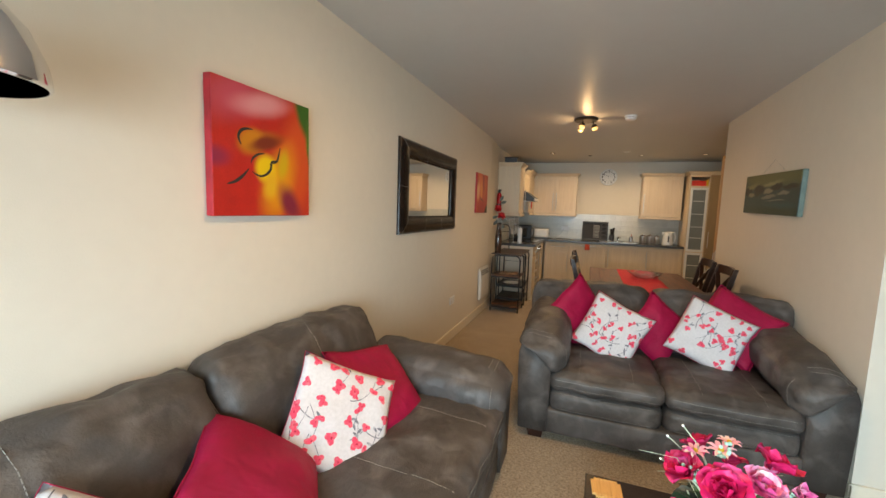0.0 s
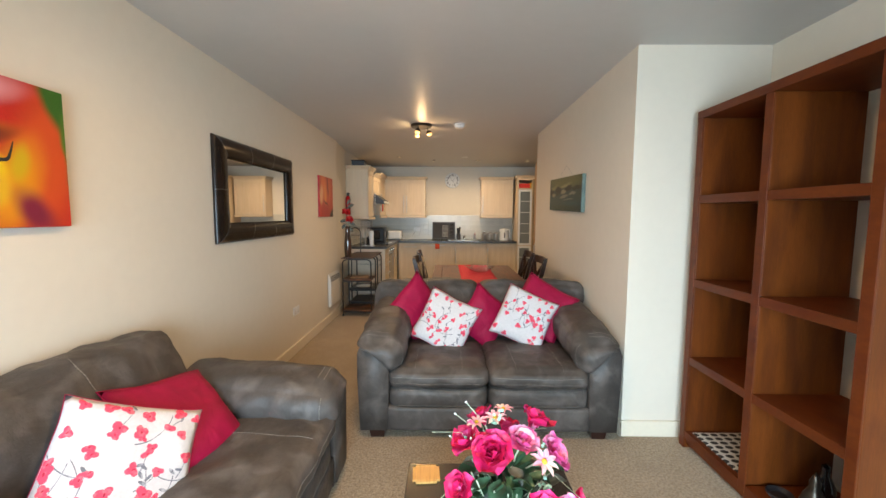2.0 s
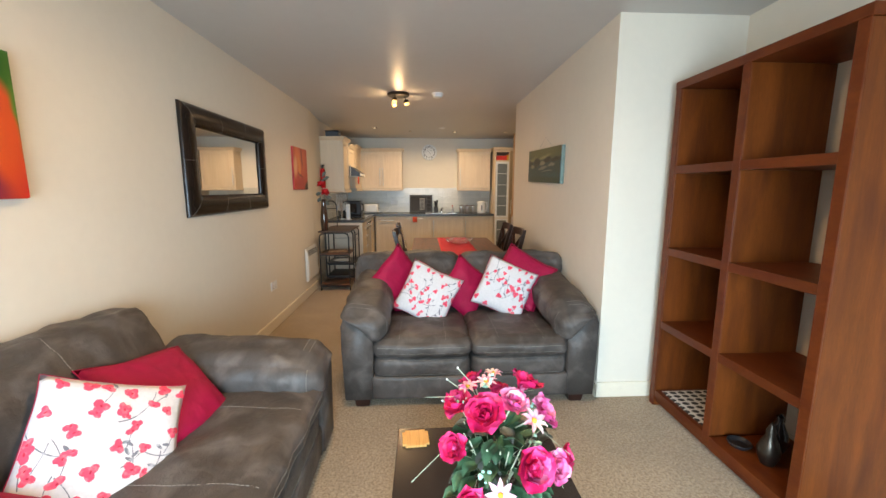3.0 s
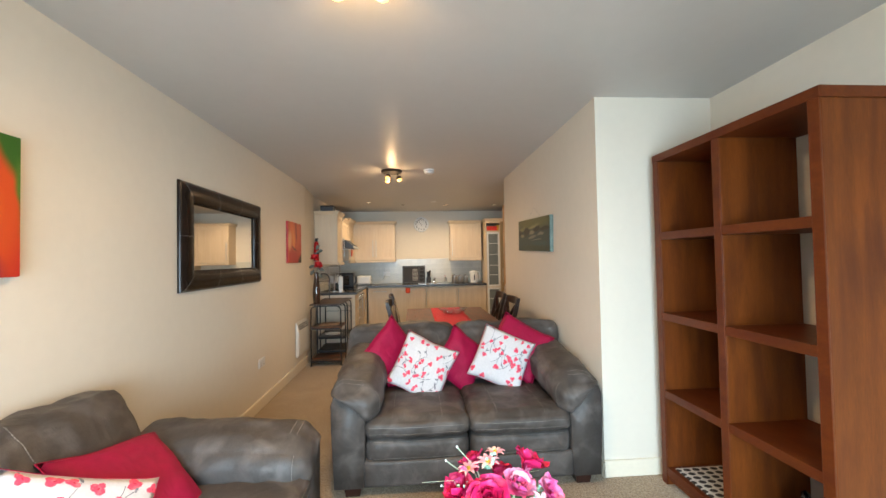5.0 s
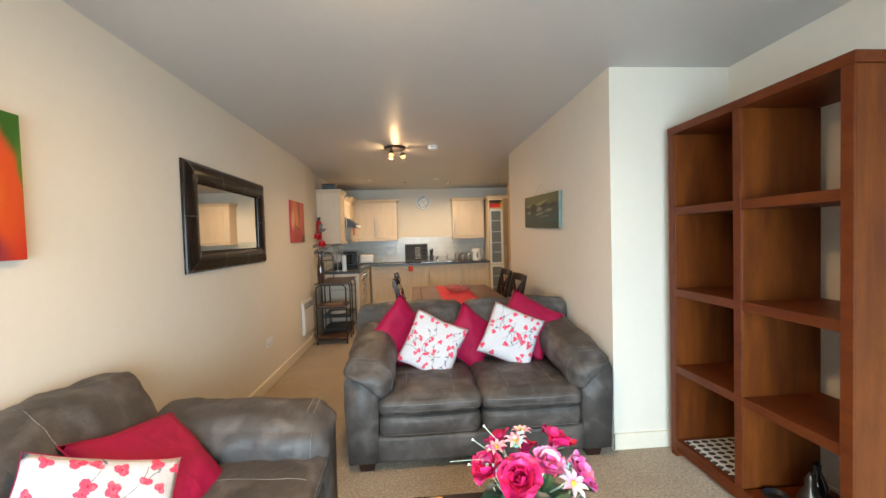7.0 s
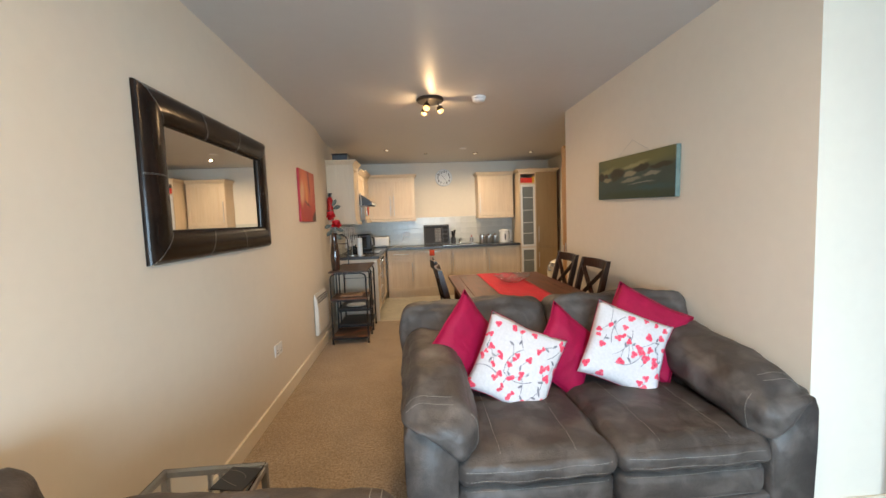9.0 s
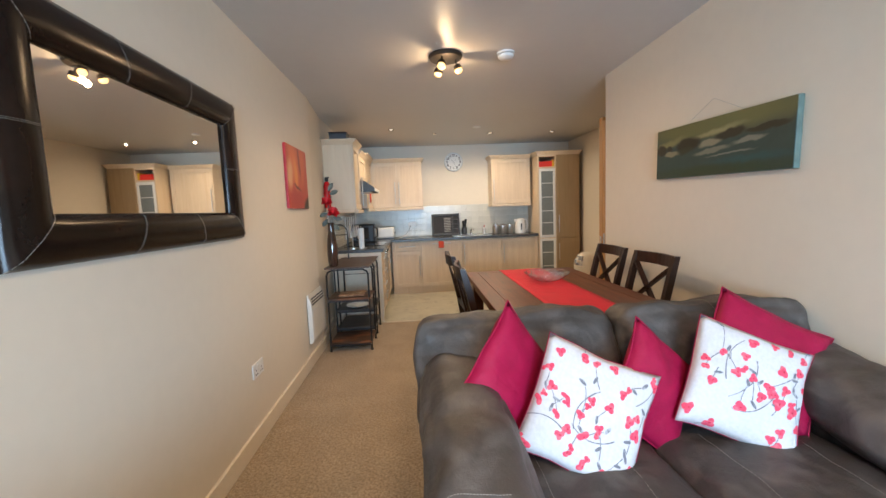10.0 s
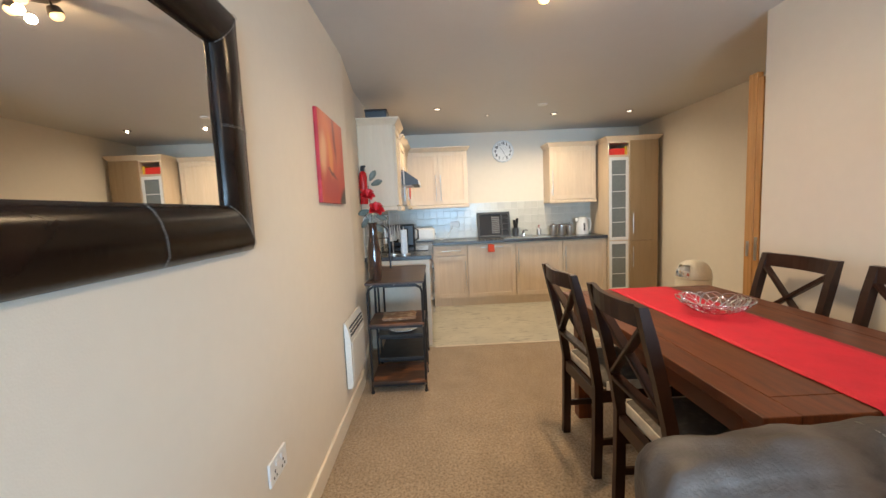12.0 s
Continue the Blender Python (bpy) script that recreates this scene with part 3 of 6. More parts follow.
# ---- sofas ----
def sofa(m, w, d, label, arm_h=0.68, back_h=0.88, seed=1.0, aw=0.25, slope=0.06, wide=0.19, droop=0.030):
    """A leather sofa on its own axes: front at y=0, back at y=d, width along x about 0."""
    s = thing("sofa", m, label, "sofa")
    h = w / 2
    inner = h - aw + 0.055
    sw = inner
    part("base", soft(-inner - 0.03, inner + 0.03, 0.006, d - 0.03, 0.052, 0.215, 0.022, 12, (0, 0.008, 0), 0.004, seed), "leather", s, smooth=2)
    for sx in (-1, 1):
        for y in (0.075, d - 0.10):
            bm = bmesh.new()
            bmesh.ops.create_cone(bm, cap_ends=True, segments=4, radius1=0.058, radius2=0.074, depth=0.068, matrix=Matrix.Translation((sx * (h - 0.125), y, 0.034)) @ Matrix.Rotation(radians(45), 4, "Z"))
            part("foot", bm, "foot", s, "dark red-brown tapered wooden foot")
        # lower arm panel with a round top, flaring outwards a little
        bm = bmesh.new()
        prof = [(-0.088, 0.062), (0.088, 0.062), (0.096, 0.30), (0.102, arm_h - 0.16), (0.092, arm_h - 0.105), (0.064, arm_h - 0.072), (0.02, arm_h - 0.062), (-0.040, arm_h - 0.060), (-0.085, arm_h - 0.072), (-0.103, arm_h - 0.12), (-0.103, 0.40), (-0.096, 0.25)]
        prof = [(px * aw / 0.25 * -sx, pz) for px, pz in prof]
        cx = sx * (h - 0.106 * aw / 0.25)
        rows = []
        for y, k in ((0.0, 0.93), (0.012, 0.985), (0.035, 1.0), (d * 0.5, 1.0), (d - 0.04, 1.0), (d - 0.01, 0.97)):
            rows.append([bm.verts.new((cx + px * k, y, 0.05 + (pz - 0.05) * (0.98 + 0.02 * k))) for px, pz in prof])
        for a, b in zip(rows, rows[1:]):
            for k in range(len(prof)):
                bm.faces.new((a[k], a[(k + 1) % len(prof)], b[(k + 1) % len(prof)], b[k]))
        bm.faces.new(rows[0]), bm.faces.new(rows[-1][::-1])
        part("arm_panel", bm, "leather", s, smooth=2)
        x0, x1 = (-h + 0.002, -h + aw + 0.040) if sx < 0 else (h - aw - 0.040, h - 0.002)
        bm = soft(x0, x1, -0.006, d - 0.16, arm_h - 0.215, arm_h, 0.085, 26, (0.010, 0.02, 0.018), 0.015, seed + sx, 7)
        for v in bm.verts:
            t = max(0, 1 - v.co.y / 0.28)
            v.co.z -= droop * t * t
            inside = (v.co.x - cx) * -sx
            low = max(0.0, min(1.0, (arm_h - 0.06 - v.co.z) / 0.15))
            v.co.z += low * max(0.0, min(1.0, 0.75 - inside / 0.12)) * 0.115
            v.co.z -= 0.016 * max(0, inside) / 0.16
            v.co.z += slope * v.co.y / d
        pad = part("arm_pad", bm, "leather", s, smooth=2)
        across = [cx - 0.09 + 0.18 * k / 24 for k in range(25)] if sx > 0 else [cx + 0.09 - 0.18 * k / 24 for k in range(25)]
        for yy in (0.055, 0.085):
            stitches(pad, snapped(pad, [(x, yy, arm_h - 0.1) for x in across], (0, 0, -1)))
        side = snapped(pad, [(cx, 0.045 + 0.0 * k, arm_h - 0.20 + 0.012 * k) for k in range(13)], (sx, 0, 0))
        stitches(pad, side)
        panel = s.children[-2]
        stitches(panel, snapped(panel, [(cx + px * aw / 0.25 * -sx, 0, pz) for px, pz in [(0.080, 0.10), (0.086, 0.25), (0.090, 0.40), (0.088, arm_h - 0.15), (0.070, arm_h - 0.100), (0.03, arm_h - 0.080), (-0.04, arm_h - 0.078)]], (0, 1, 0)))
    for i in (0, 1):
        x0 = -inner + 0.003 + i * sw
        x1 = x0 + sw - 0.006
        low = part("seat_band", soft(x0, x1, 0.012, d - 0.30, 0.190, 0.342, 0.050, 14, (0, 0.012, 0.004), 0.004, seed + i, 5), "leather", s, smooth=2)
        stitches(low, snapped(low, [(x0 + 0.03 + (x1 - x0 - 0.06) * k / 20, 0, 0.222) for k in range(21)], (0, 1, 0)))
        stitches(low, snapped(low, [(x0 + 0.03 + (x1 - x0 - 0.06) * k / 20, 0, 0.318) for k in range(21)], (0, 1, 0)))
        bm = soft(x0 - 0.004, x1 + 0.004, -0.012, d - 0.24, 0.335, 0.450, 0.052, 26, (0.004, 0.010, 0.026), 0.012, seed + 2 * i, 9)
        top = part("seat_cushion", bm, "leather", s, smooth=2)
        stitches(top, snapped(top, [(x0 + 0.03 + (x1 - x0 - 0.06) * k / 20, 0, 0.372) for k in range(21)], (0, 1, 0)))
        stitches(top, snapped(top, [(x0 + 0.03 + (x1 - x0 - 0.06) * k / 20, 0, 0.410) for k in range(21)], (0, 1, 0)))
        for u in (0.27, 0.74):
            stitches(top, snapped(top, [(x0 + (x1 - x0) * u, 0.02 + 0.03 * k, 0.45) for k in range(19)], (0, 0, -1)), r=0.0008)
        # back cushion leans back and narrows to its rolled top
        bx0 = -h + aw - wide if i == 0 else 0.003
        bx1 = h - aw + wide if i == 1 else -0.003
        bm = soft(bx0, bx1, d - 0.265, d - 0.03, 0.42, back_h, 0.055, 30, (0.006, 0.038, 0.012), 0.022, seed + 3 * i, 6)
        for v in bm.verts:
            t = (v.co.z - 0.42) / (back_h - 0.42)
            fore = max(0.0, min(1.0, (d - 0.03 - v.co.y) / 0.23))
            v.co.y += (0.03 + 0.08 * fore) * t - 0.03 * fore * max(0, math.sin(math.pi * t * 1.2))
            v.co.z -= 0.016 * abs((v.co.x - (bx0 + bx1) / 2) / (bx1 - bx0) * 2) ** 3
        bc = part("back_cushion", bm, "leather", s, smooth=2)
        xm = bx0 + (bx1 - bx0) * 0.5
        line = []
        tree = BVHTree.FromPolygons([v.co for v in bc.data.vertices], [p.vertices for p in bc.data.polygons])
        for k in range(16):
            a = math.pi * (0.05 + 0.62 * k / 15)
            o = Vector((xm, d - 0.16 - math.cos(a) * 0.6, 0.62 + math.sin(a) * 0.6))
            hit = tree.ray_cast(o, (Vector((xm, d - 0.16, 0.62)) - o).normalized())
            if hit[0]:
                line.append(hit[0] + hit[1] * 0.001)
        stitches(bc, line)
    part("back_frame", soft(-h + 0.03, h - 0.03, d - 0.10, d - 0.005, 0.06, back_h - 0.24, 0.05, 10, (0, 0.01, 0.01), 0.006, seed), "leather", s, smooth=2)
    return s


sofa(pose(0.608, 2.60, 0), 1.65, 0.96, "grey-brown leather two-seat sofa with five scatter cushions on it", 0.668, 0.868, 1.0, slope=0.10, wide=0.27)
sofa(pose(-0.205, 1.15, 0, 0, 0, 90), 2.37, 0.97, "long grey-brown leather sofa along the cream wall, with four cushions", 0.600, 0.855, 5.0, 0.29, 0.045, 0.10, 0.010)


# ---- cushions ----
def poppy_print(surface, size, parent, seed):
    """Red poppies on curved grey twigs with grey leaves, laid 1 mm over the cloth."""
    r = random.Random(seed * 31)
    dark, grey = bmesh.new(), bmesh.new()
    h = size / 2

    def patch(bm, x, y, a, rx, ry, ragged, lift):
        """An irregular ellipse in cloth coordinates, in metres."""
        n, ph = 12, r.uniform(0, 6)
        ca, sa = math.cos(a), math.sin(a)
        rings = []
        for f in (0.0, 0.55, 1.0):
            ring = []
            for k in range(n if f else 1):
                t = 2 * math.pi * k / n
                w = f * (1 + ragged * (math.sin(2 * t + ph) * 0.6 + math.sin(5 * t + ph * 2) * 0.4))
                px, py = rx * w * math.cos(t), ry * w * math.sin(t)
                u, v = (x + px * ca - py * sa) / h, (y + px * sa + py * ca) / h
                ring.append(bm.verts.new(surface(max(-0.99, min(0.99, u)), max(-0.99, min(0.99, v)), lift)))
            rings.append(ring)
        for k in range(n):
            bm.faces.new((rings[0][0], rings[1][k], rings[1][(k + 1) % n]))
            bm.faces.new((rings[1][k], rings[2][k], rings[2][(k + 1) % n], rings[1][(k + 1) % n]))

    def twig(pts, w0, w1):
        rows = []
        for i, (x, y) in enumerate(pts):
            x2, y2 = pts[min(i + 1, len(pts) - 1)]
            x1, y1 = pts[max(i - 1, 0)]
            d = math.hypot(x2 - x1, y2 - y1) or 1
            w = w0 + (w1 - w0) * i / (len(pts) - 1)
            nx, ny = -(y2 - y1) / d * w, (x2 - x1) / d * w
            rows.append([grey.verts.new(surface(max(-0.99, min(0.99, (x + q * nx) / h)), max(-0.99, min(0.99, (y + q * ny) / h)), 0.0010)) for q in (-1, 1)])
        for a, b in zip(rows, rows[1:]):
            grey.faces.new((a[0], a[1], b[1], b[0]))

    def bloom(x, y, k):
        k *= 1.18 if seed > 5 else 0.97
        red = bmesh.new()
        a = r.uniform(0, 6.28)
        for i in range(r.choice((2, 3, 3))):
            b = a + i * r.uniform(1.7, 2.4)
            patch(red, x + 0.0085 * k * math.cos(b), y + 0.0085 * k * math.sin(b), b, 0.0125 * k, 0.0105 * k, 0.16, 0.0014 + 0.0002 * i)
        part("printed_poppy", red, "poppyred", parent, smooth=2)
        patch(dark, x + 0.002, y, a, 0.0045 * k, 0.0025 * k, 0.3, 0.0021)

    cells = [(i, j) for i in range(6) for j in range(6)]
    for i, j in cells:
        if r.random() < 0.24:
            continue
        x = (i - 2.5) * 0.160 * size + r.uniform(-0.018, 0.018) + (0.014 if j % 2 else -0.014)
        y = (j - 2.5) * 0.160 * size + r.uniform(-0.018, 0.018)
        bloom(x, y, r.uniform(0.8, 1.15))
        if r.random() < 0.30:
            bloom(x + r.uniform(-0.03, 0.03), y + r.choice((-1, 1)) * r.uniform(0.018, 0.026), r.uniform(0.6, 0.85))
        if r.random() < 0.62:
            a = r.uniform(0.6, 2.2) + (math.pi if r.random() < 0.5 else 0)
            bend, L = r.uniform(-9, 9), r.uniform(0.05, 0.10)
            pts = []
            px, py = x, y
            for q in range(11):
                pts.append((px, py))
                px, py, a = px + L / 10 * math.cos(a), py + L / 10 * math.sin(a), a + bend * L / 10
            twig(pts, 0.0010, 0.0018)
            if r.random() < 0.6:
                patch(grey, px + 0.008 * math.cos(a + 0.7), py + 0.008 * math.sin(a + 0.7), a + 0.7, 0.015, 0.0055, 0.1, 0.0011)
            if r.random() < 0.4:
                mx, my = pts[6]
                patch(grey, mx + 0.009 * math.cos(a - 1.0), my + 0.009 * math.sin(a - 1.0), a - 1.0, 0.014, 0.0052, 0.1, 0.0012)
    for k in range(3):
        a, x, y = r.uniform(0, 6.28), r.uniform(-0.5, 0.5) * h, r.uniform(-0.5, 0.5) * h
        bend, pts = r.choice((-1, 1)) * r.uniform(7, 12), []
        for q in range(24):
            pts.append((x, y))
            x, y, a = x + 0.0075 * math.cos(a), y + 0.0075 * math.sin(a), a + bend * 0.0075
        twig(pts, 0.0022, 0.0012)
    part("twig_print", grey, "printgrey", parent, "printed grey twigs and leaves", smooth=2, kind="stuff")
    part("centre_print", dark, "poppydark", parent, "printed dark poppy centres", smooth=2, kind="stuff")


def cushion(m, size, thick, material, label, seed, group):
    bm = bmesh.new()
    n, h = 18, size / 2
    grid = {}
    for side in (1, -1):
        for i in range(n + 1):
            for j in range(n + 1):
                u, v = 2 * i / n - 1, 2 * j / n - 1
                edge = i in (0, n) or j in (0, n)
                if edge and side < 0:
                    grid[side, i, j] = grid[1, i, j]
                    continue
                pinch_u, pinch_v = 1 - 0.075 * (1 - v * v) * abs(u) ** 3, 1 - 0.075 * (1 - u * u) * abs(v) ** 3
                t = (max(0, 1 - abs(u) ** 2.4) * max(0, 1 - abs(v) ** 2.4)) ** 0.52
                x, z = u * h * pinch_u, v * h * pinch_v
                y = -side * thick / 2 * t
                q = Vector((x * 7 + seed * 3.7, side * 2.0 + seed, z * 7))
                wr = noise.noise(q) * 0.014 + noise.noise(q * 2.4) * 0.005
                sag = (0.012 if seed == 7 else 0.035) * math.sin(seed * 2.1) * (1 - u * u) * (v if v < 0 else 0.3 * v)
                x += noise.noise(q + Vector((9, 1, 2))) * 0.010
                z += noise.noise(q + Vector((2, 7, 4))) * 0.010
                grid[side, i, j] = bm.verts.new((x, y - side * wr * t + sag, z))
    for side in (1, -1):
        for i in range(n):
            for j in range(n):
                bm.faces.new((grid[side, i, j], grid[side, i + 1, j], grid[side, i + 1, j + 1], grid[side, i, j + 1]))
    face = [[grid[1, i, j].co.copy() for j in range(n + 1)] for i in range(n + 1)]

    def surface(u, v, lift):
        a, b = (u + 1) / 2 * n, (v + 1) / 2 * n
        i, j = min(n - 1, int(a)), min(n - 1, int(b))
        p = face[i][j].lerp(face[i + 1][j], a - i).lerp(face[i][j + 1].lerp(face[i + 1][j + 1], a - i), b - j)
        return p - Vector((0, lift, 0))

    rim = [grid[1, i, 0].co.copy() for i in range(n)] + [grid[1, n, j].co.copy() for j in range(n)] + [grid[1, n - i, n].co.copy() for i in range(n)] + [grid[1, 0, n - j].co.copy() for j in range(n)]
    c = thing("cushion", m, label, "cushion", group)
    part("cover", bm, material, c, smooth=2)
    if material == "cotton":
        poppy_print(surface, size, c, seed)
    part("piping", tube(bmesh.new(), rim, 0.0032 if material == "crimson" else 0.0016, 6, True), "crimson", c, "thin crimson seam piping", smooth=2)
    return c


def lean(x, y, z, back, roll, yaw):
    return Matrix.Translation((x, y, z)) @ pose(0, 0, 0, 0, 0, yaw) @ pose(0, 0, 0, -back, 0, 0) @ pose(0, 0, 0, 0, roll, 0)


def propped(center, right, up):
    """The pose of a cushion from the directions of its lower and left edges."""
    x, z = Vector(right).normalized(), Vector(up)
    z = (z - x * z.dot(x)).normalized()
    m = Matrix((x, z.cross(x), z)).transposed().to_4x4()
    m.translation = center
    return m


RED = "plain crimson scatter cushion "
POP = "white cushion printed with red poppies, "
G = "scatter cushions on the two-seat sofa"
cushion(propped((0.112, 3.235, 0.690), (0.56, 0.33, -0.72), (0.54, 0.45, 0.69)), 0.40, 0.12, "crimson", RED + "leaning in the sofa's corner", 1, G)
cushion(propped((0.628, 3.185, 0.637), (0.72, 0.20, -0.62), (0.44, 0.43, 0.75)), 0.37, 0.11, "crimson", RED + "tucked between two poppy cushions", 2, G)
cushion(propped((1.070, 3.215, 0.705), (0.81, -0.32, -0.46), (0.51, 0.34, 0.77)), 0.415, 0.12, "crimson", RED + "behind a poppy cushion", 3, G)
cushion(propped((0.337, 3.09, 0.620), (0.892, -0.18, -0.40), (0.44, 0.30, 0.83)), 0.41, 0.10, "cotton", POP + "leaning on the sofa's back", 4, G)
cushion(propped((0.922, 3.12, 0.653), (0.894, -0.26, -0.36), (0.41, 0.30, 0.84)), 0.40, 0.10, "cotton", POP + "propped on a crimson one", 5, G)
G = "scatter cushions on the long sofa"
cushion(propped((-0.735, 1.785, 0.570), (0.227, 0.97, -0.19), (-0.663, 0.507, 0.550)), 0.45, 0.11, "crimson", RED + "against the long sofa's arm", 6, G)
cushion(propped((-0.728, 1.474, 0.572), (0.637, 0.616, -0.42), (-0.28, 0.66, 0.70)), 0.44, 0.07, "cotton", POP + "leaning on the long sofa", 7, G)
cushion(propped((-0.745, 1.08, 0.580), (0.579, 0.522, -0.55), (-0.664, 0.747, 0.05)), 0.435, 0.11, "crimson", RED + "slumped on the long sofa", 8, G)
cushion(propped((-0.73, 0.64, 0.590), (0.637, 0.616, -0.42), (-0.40, 0.70, 0.50)), 0.41, 0.11, "cotton", POP + "low at the sofa's end", 9, G)


# ---- bookcase ----
def bookcase():
    s = thing("bookcase", (1.80, 1.585, 0), "tall open-backed red-brown wooden bookcase with eight compartments", "bookcase")
    W, D, H, T = 1.015, 0.42, 2.013, 0.045
    for y in (0, W - T):
        part("side_panel", one_box(0.006, D, y, y + T, 0.0, H - T, 0.003), "shelfwood", s)
    part("top", one_box(-0.004, D + 0.004, -0.006, W + 0.006, H - T, H, 0.004), "shelfrail", s)
    part("divider", one_box(0.004, D - 0.004, W / 2 - T / 2, W / 2 + T / 2, 0.11, H - T, 0.003), "shelfwood", s)
    for y in (-0.001, W - T + 0.001, W / 2 - T / 2):
        part("front_edge", one_box(-0.003, 0.005, y, y + T, 0.0 if y != W / 2 - T / 2 else 0.06, H - T, 0.002), "shelfrail", s)
    for y0, y1 in ((T, W / 2 - T / 2), (W / 2 + T / 2, W - T)):
        for z in (0.062, 0.525, 0.995, 1.485):
            part("shelf", one_box(0.0, D - 0.004, y0, y1, z, z + 0.045, 0.002), "shelfrail", s)
    part("plinth", one_box(0.01, 0.03, T, W - T, 0.03, 0.06, 0.002), "shelfrail", s)
    part("side_rail", one_box(0.05, D - 0.04, -0.010, 0.0, 0.05, 0.11, 0.002), "shelfrail", s)
    return s


bookcase()
t = thing("spotted_mat", (1.83, 2.125, 0.107), "white mat with black ovals lying in the bookcase's bottom compartment", "mat")
part("sheet", one_box(0, 0.33, 0, 0.40, 0.0, 0.006, 0.002), "spotted", t)
t = thing("glass_mug", (1.93, 2.19, 0.114), "clear glass mug standing on the spotted mat", "mug")
part("bowl", lathe(bmesh.new(), [(0.0, 0), (0.036, 0), (0.040, 0.01), (0.042, 0.10), (0.039, 0.10), (0.036, 0.012), (0.0, 0.012)]), "glass", t, smooth=True)
part("handle", tube(bmesh.new(), [(0, -0.040 - 0.03 * math.sin(a), 0.05 + 0.03 * math.cos(a)) for a in [math.pi * i / 10 for i in range(11)]], 0.005), "glass", t, smooth=True)
t = thing("small_dish", (1.90, 1.99, 0.107), "low black oval dish on the bookcase's bottom shelf", "dish")
part("bowl", lathe(bmesh.new(), [(0.0, 0), (0.04, 0), (0.055, 0.020), (0.052, 0.024), (0.035, 0.008), (0, 0.008)]), "black", t, smooth=True)
t = thing("bird_ornament", pose(1.93, 1.86, 0.107) @ Matrix.Scale(0.80, 4), "dark metallic bird-shaped ornament on the bottom shelf", "ornament")
part("figure", lathe(bmesh.new(), [(0.0, 0), (0.035, 0), (0.055, 0.05), (0.060, 0.09), (0.045, 0.14), (0.024, 0.18), (0.026, 0.21), (0.012, 0.245), (0.0, 0.27)]), "bronze", t, smooth=True)
t = thing("black_vase_ornament", pose(2.05, 1.94, 0.107) @ Matrix.Scale(0.85, 4), "small black pear-shaped ornament on the bottom shelf", "ornament")
part("figure", lathe(bmesh.new(), [(0.0, 0), (0.03, 0), (0.055, 0.06), (0.045, 0.12), (0.018, 0.19), (0.020, 0.22), (0.0, 0.24)]), "blackgloss", t, smooth=True)

# ---- pictures and mirror ----


def canvas(name, m, w, h, d, face, side, label):
    s = thing(name, m, label, "picture")
    part("stretcher", one_box(-w / 2, w / 2, 0.001, d, -h / 2, h / 2, 0.004), side, s)
    part("canvas_face", one_box(-w / 2 + 0.002, w / 2 - 0.002, -0.002, 0.001, -h / 2 + 0.002, h / 2 - 0.002), face, s)
    return s


p = canvas("canvas_painting", pose(WEST + 0.037, 1.544, 1.615, 0, 0, 90), 0.526, 0.515, 0.036, "flower_canvas", "canvas_side", "square canvas of a red and orange flower with a green corner")
def stroke(bm, pts, w0, w1):
    """A brush stroke through the points, swelling towards its middle."""
    run = []
    for i in range(len(pts) - 1):
        p0, p1, p2, p3 = pts[max(0, i - 1)], pts[i], pts[i + 1], pts[min(len(pts) - 1, i + 2)]
        for k in range(5):
            t = k / 5
            run.append(tuple(0.5 * (2 * p1[c] + (p2[c] - p0[c]) * t + (2 * p0[c] - 5 * p1[c] + 4 * p2[c] - p3[c]) * t * t + (3 * p1[c] - p0[c] - 3 * p2[c] + p3[c]) * t ** 3) for c in (0, 1)))
    run.append(pts[-1])
    return tube(bm, [(x, -0.004, z) for x, z in run], lambda t: w0 + w1 * math.sin(math.pi * t) ** 0.8, 6)


bm = stroke(bmesh.new(), [(-0.205, -0.135), (-0.165, -0.122), (-0.130, -0.098), (-0.098, -0.066)], 0.001, 0.0060)
stroke(bm, [(-0.085, -0.077), (-0.045, -0.092), (-0.010, -0.083), (0.015, -0.060), (0.022, -0.030), (0.050, -0.022), (0.062, 0.004), (0.072, 0.040)], 0.0015, 0.0052)
stroke(bm, [(-0.135, 0.022), (-0.148, 0.048), (-0.138, 0.074), (-0.110, 0.088), (-0.078, 0.090)], 0.001, 0.0055)
stroke(bm, [(-0.090, -0.045), (-0.078, -0.022), (-0.050, -0.004), (-0.015, 0.004)], 0.001, 0.004)
for v in bm.verts:
    v.co.y = -0.003 + (v.co.y + 0.004) * 0.15
part("brush_line", bm, "ink", p, "black painted strokes")
canvas("canvas_painting", pose(WEST + 0.022, 5.185, 1.626, 0, 0, 90), 0.53, 0.495, 0.021, "orange_canvas", "canvas_side", "square canvas of blurred orange-red petals with a dark corner")
p = canvas("lake_painting", pose(EAST - 0.032, 3.975, 1.61, 0, 0, -90) @ pose(0, 0, 0, 0, 1.8, 0), 0.985, 0.315, 0.030, "land_canvas", "canvas_green", "wide dark green canvas of trees by a lake, slightly askew")
part("hanging_string", tube(bmesh.new(), [(-0.26, 0.024, 0.150), (-0.03, 0.024, 0.265)], 0.0008, 5), "greytube", p)
part("hanging_string", tube(bmesh.new(), [(-0.03, 0.024, 0.265), (0.21, 0.024, 0.150)], 0.0008, 5), "greytube", p)


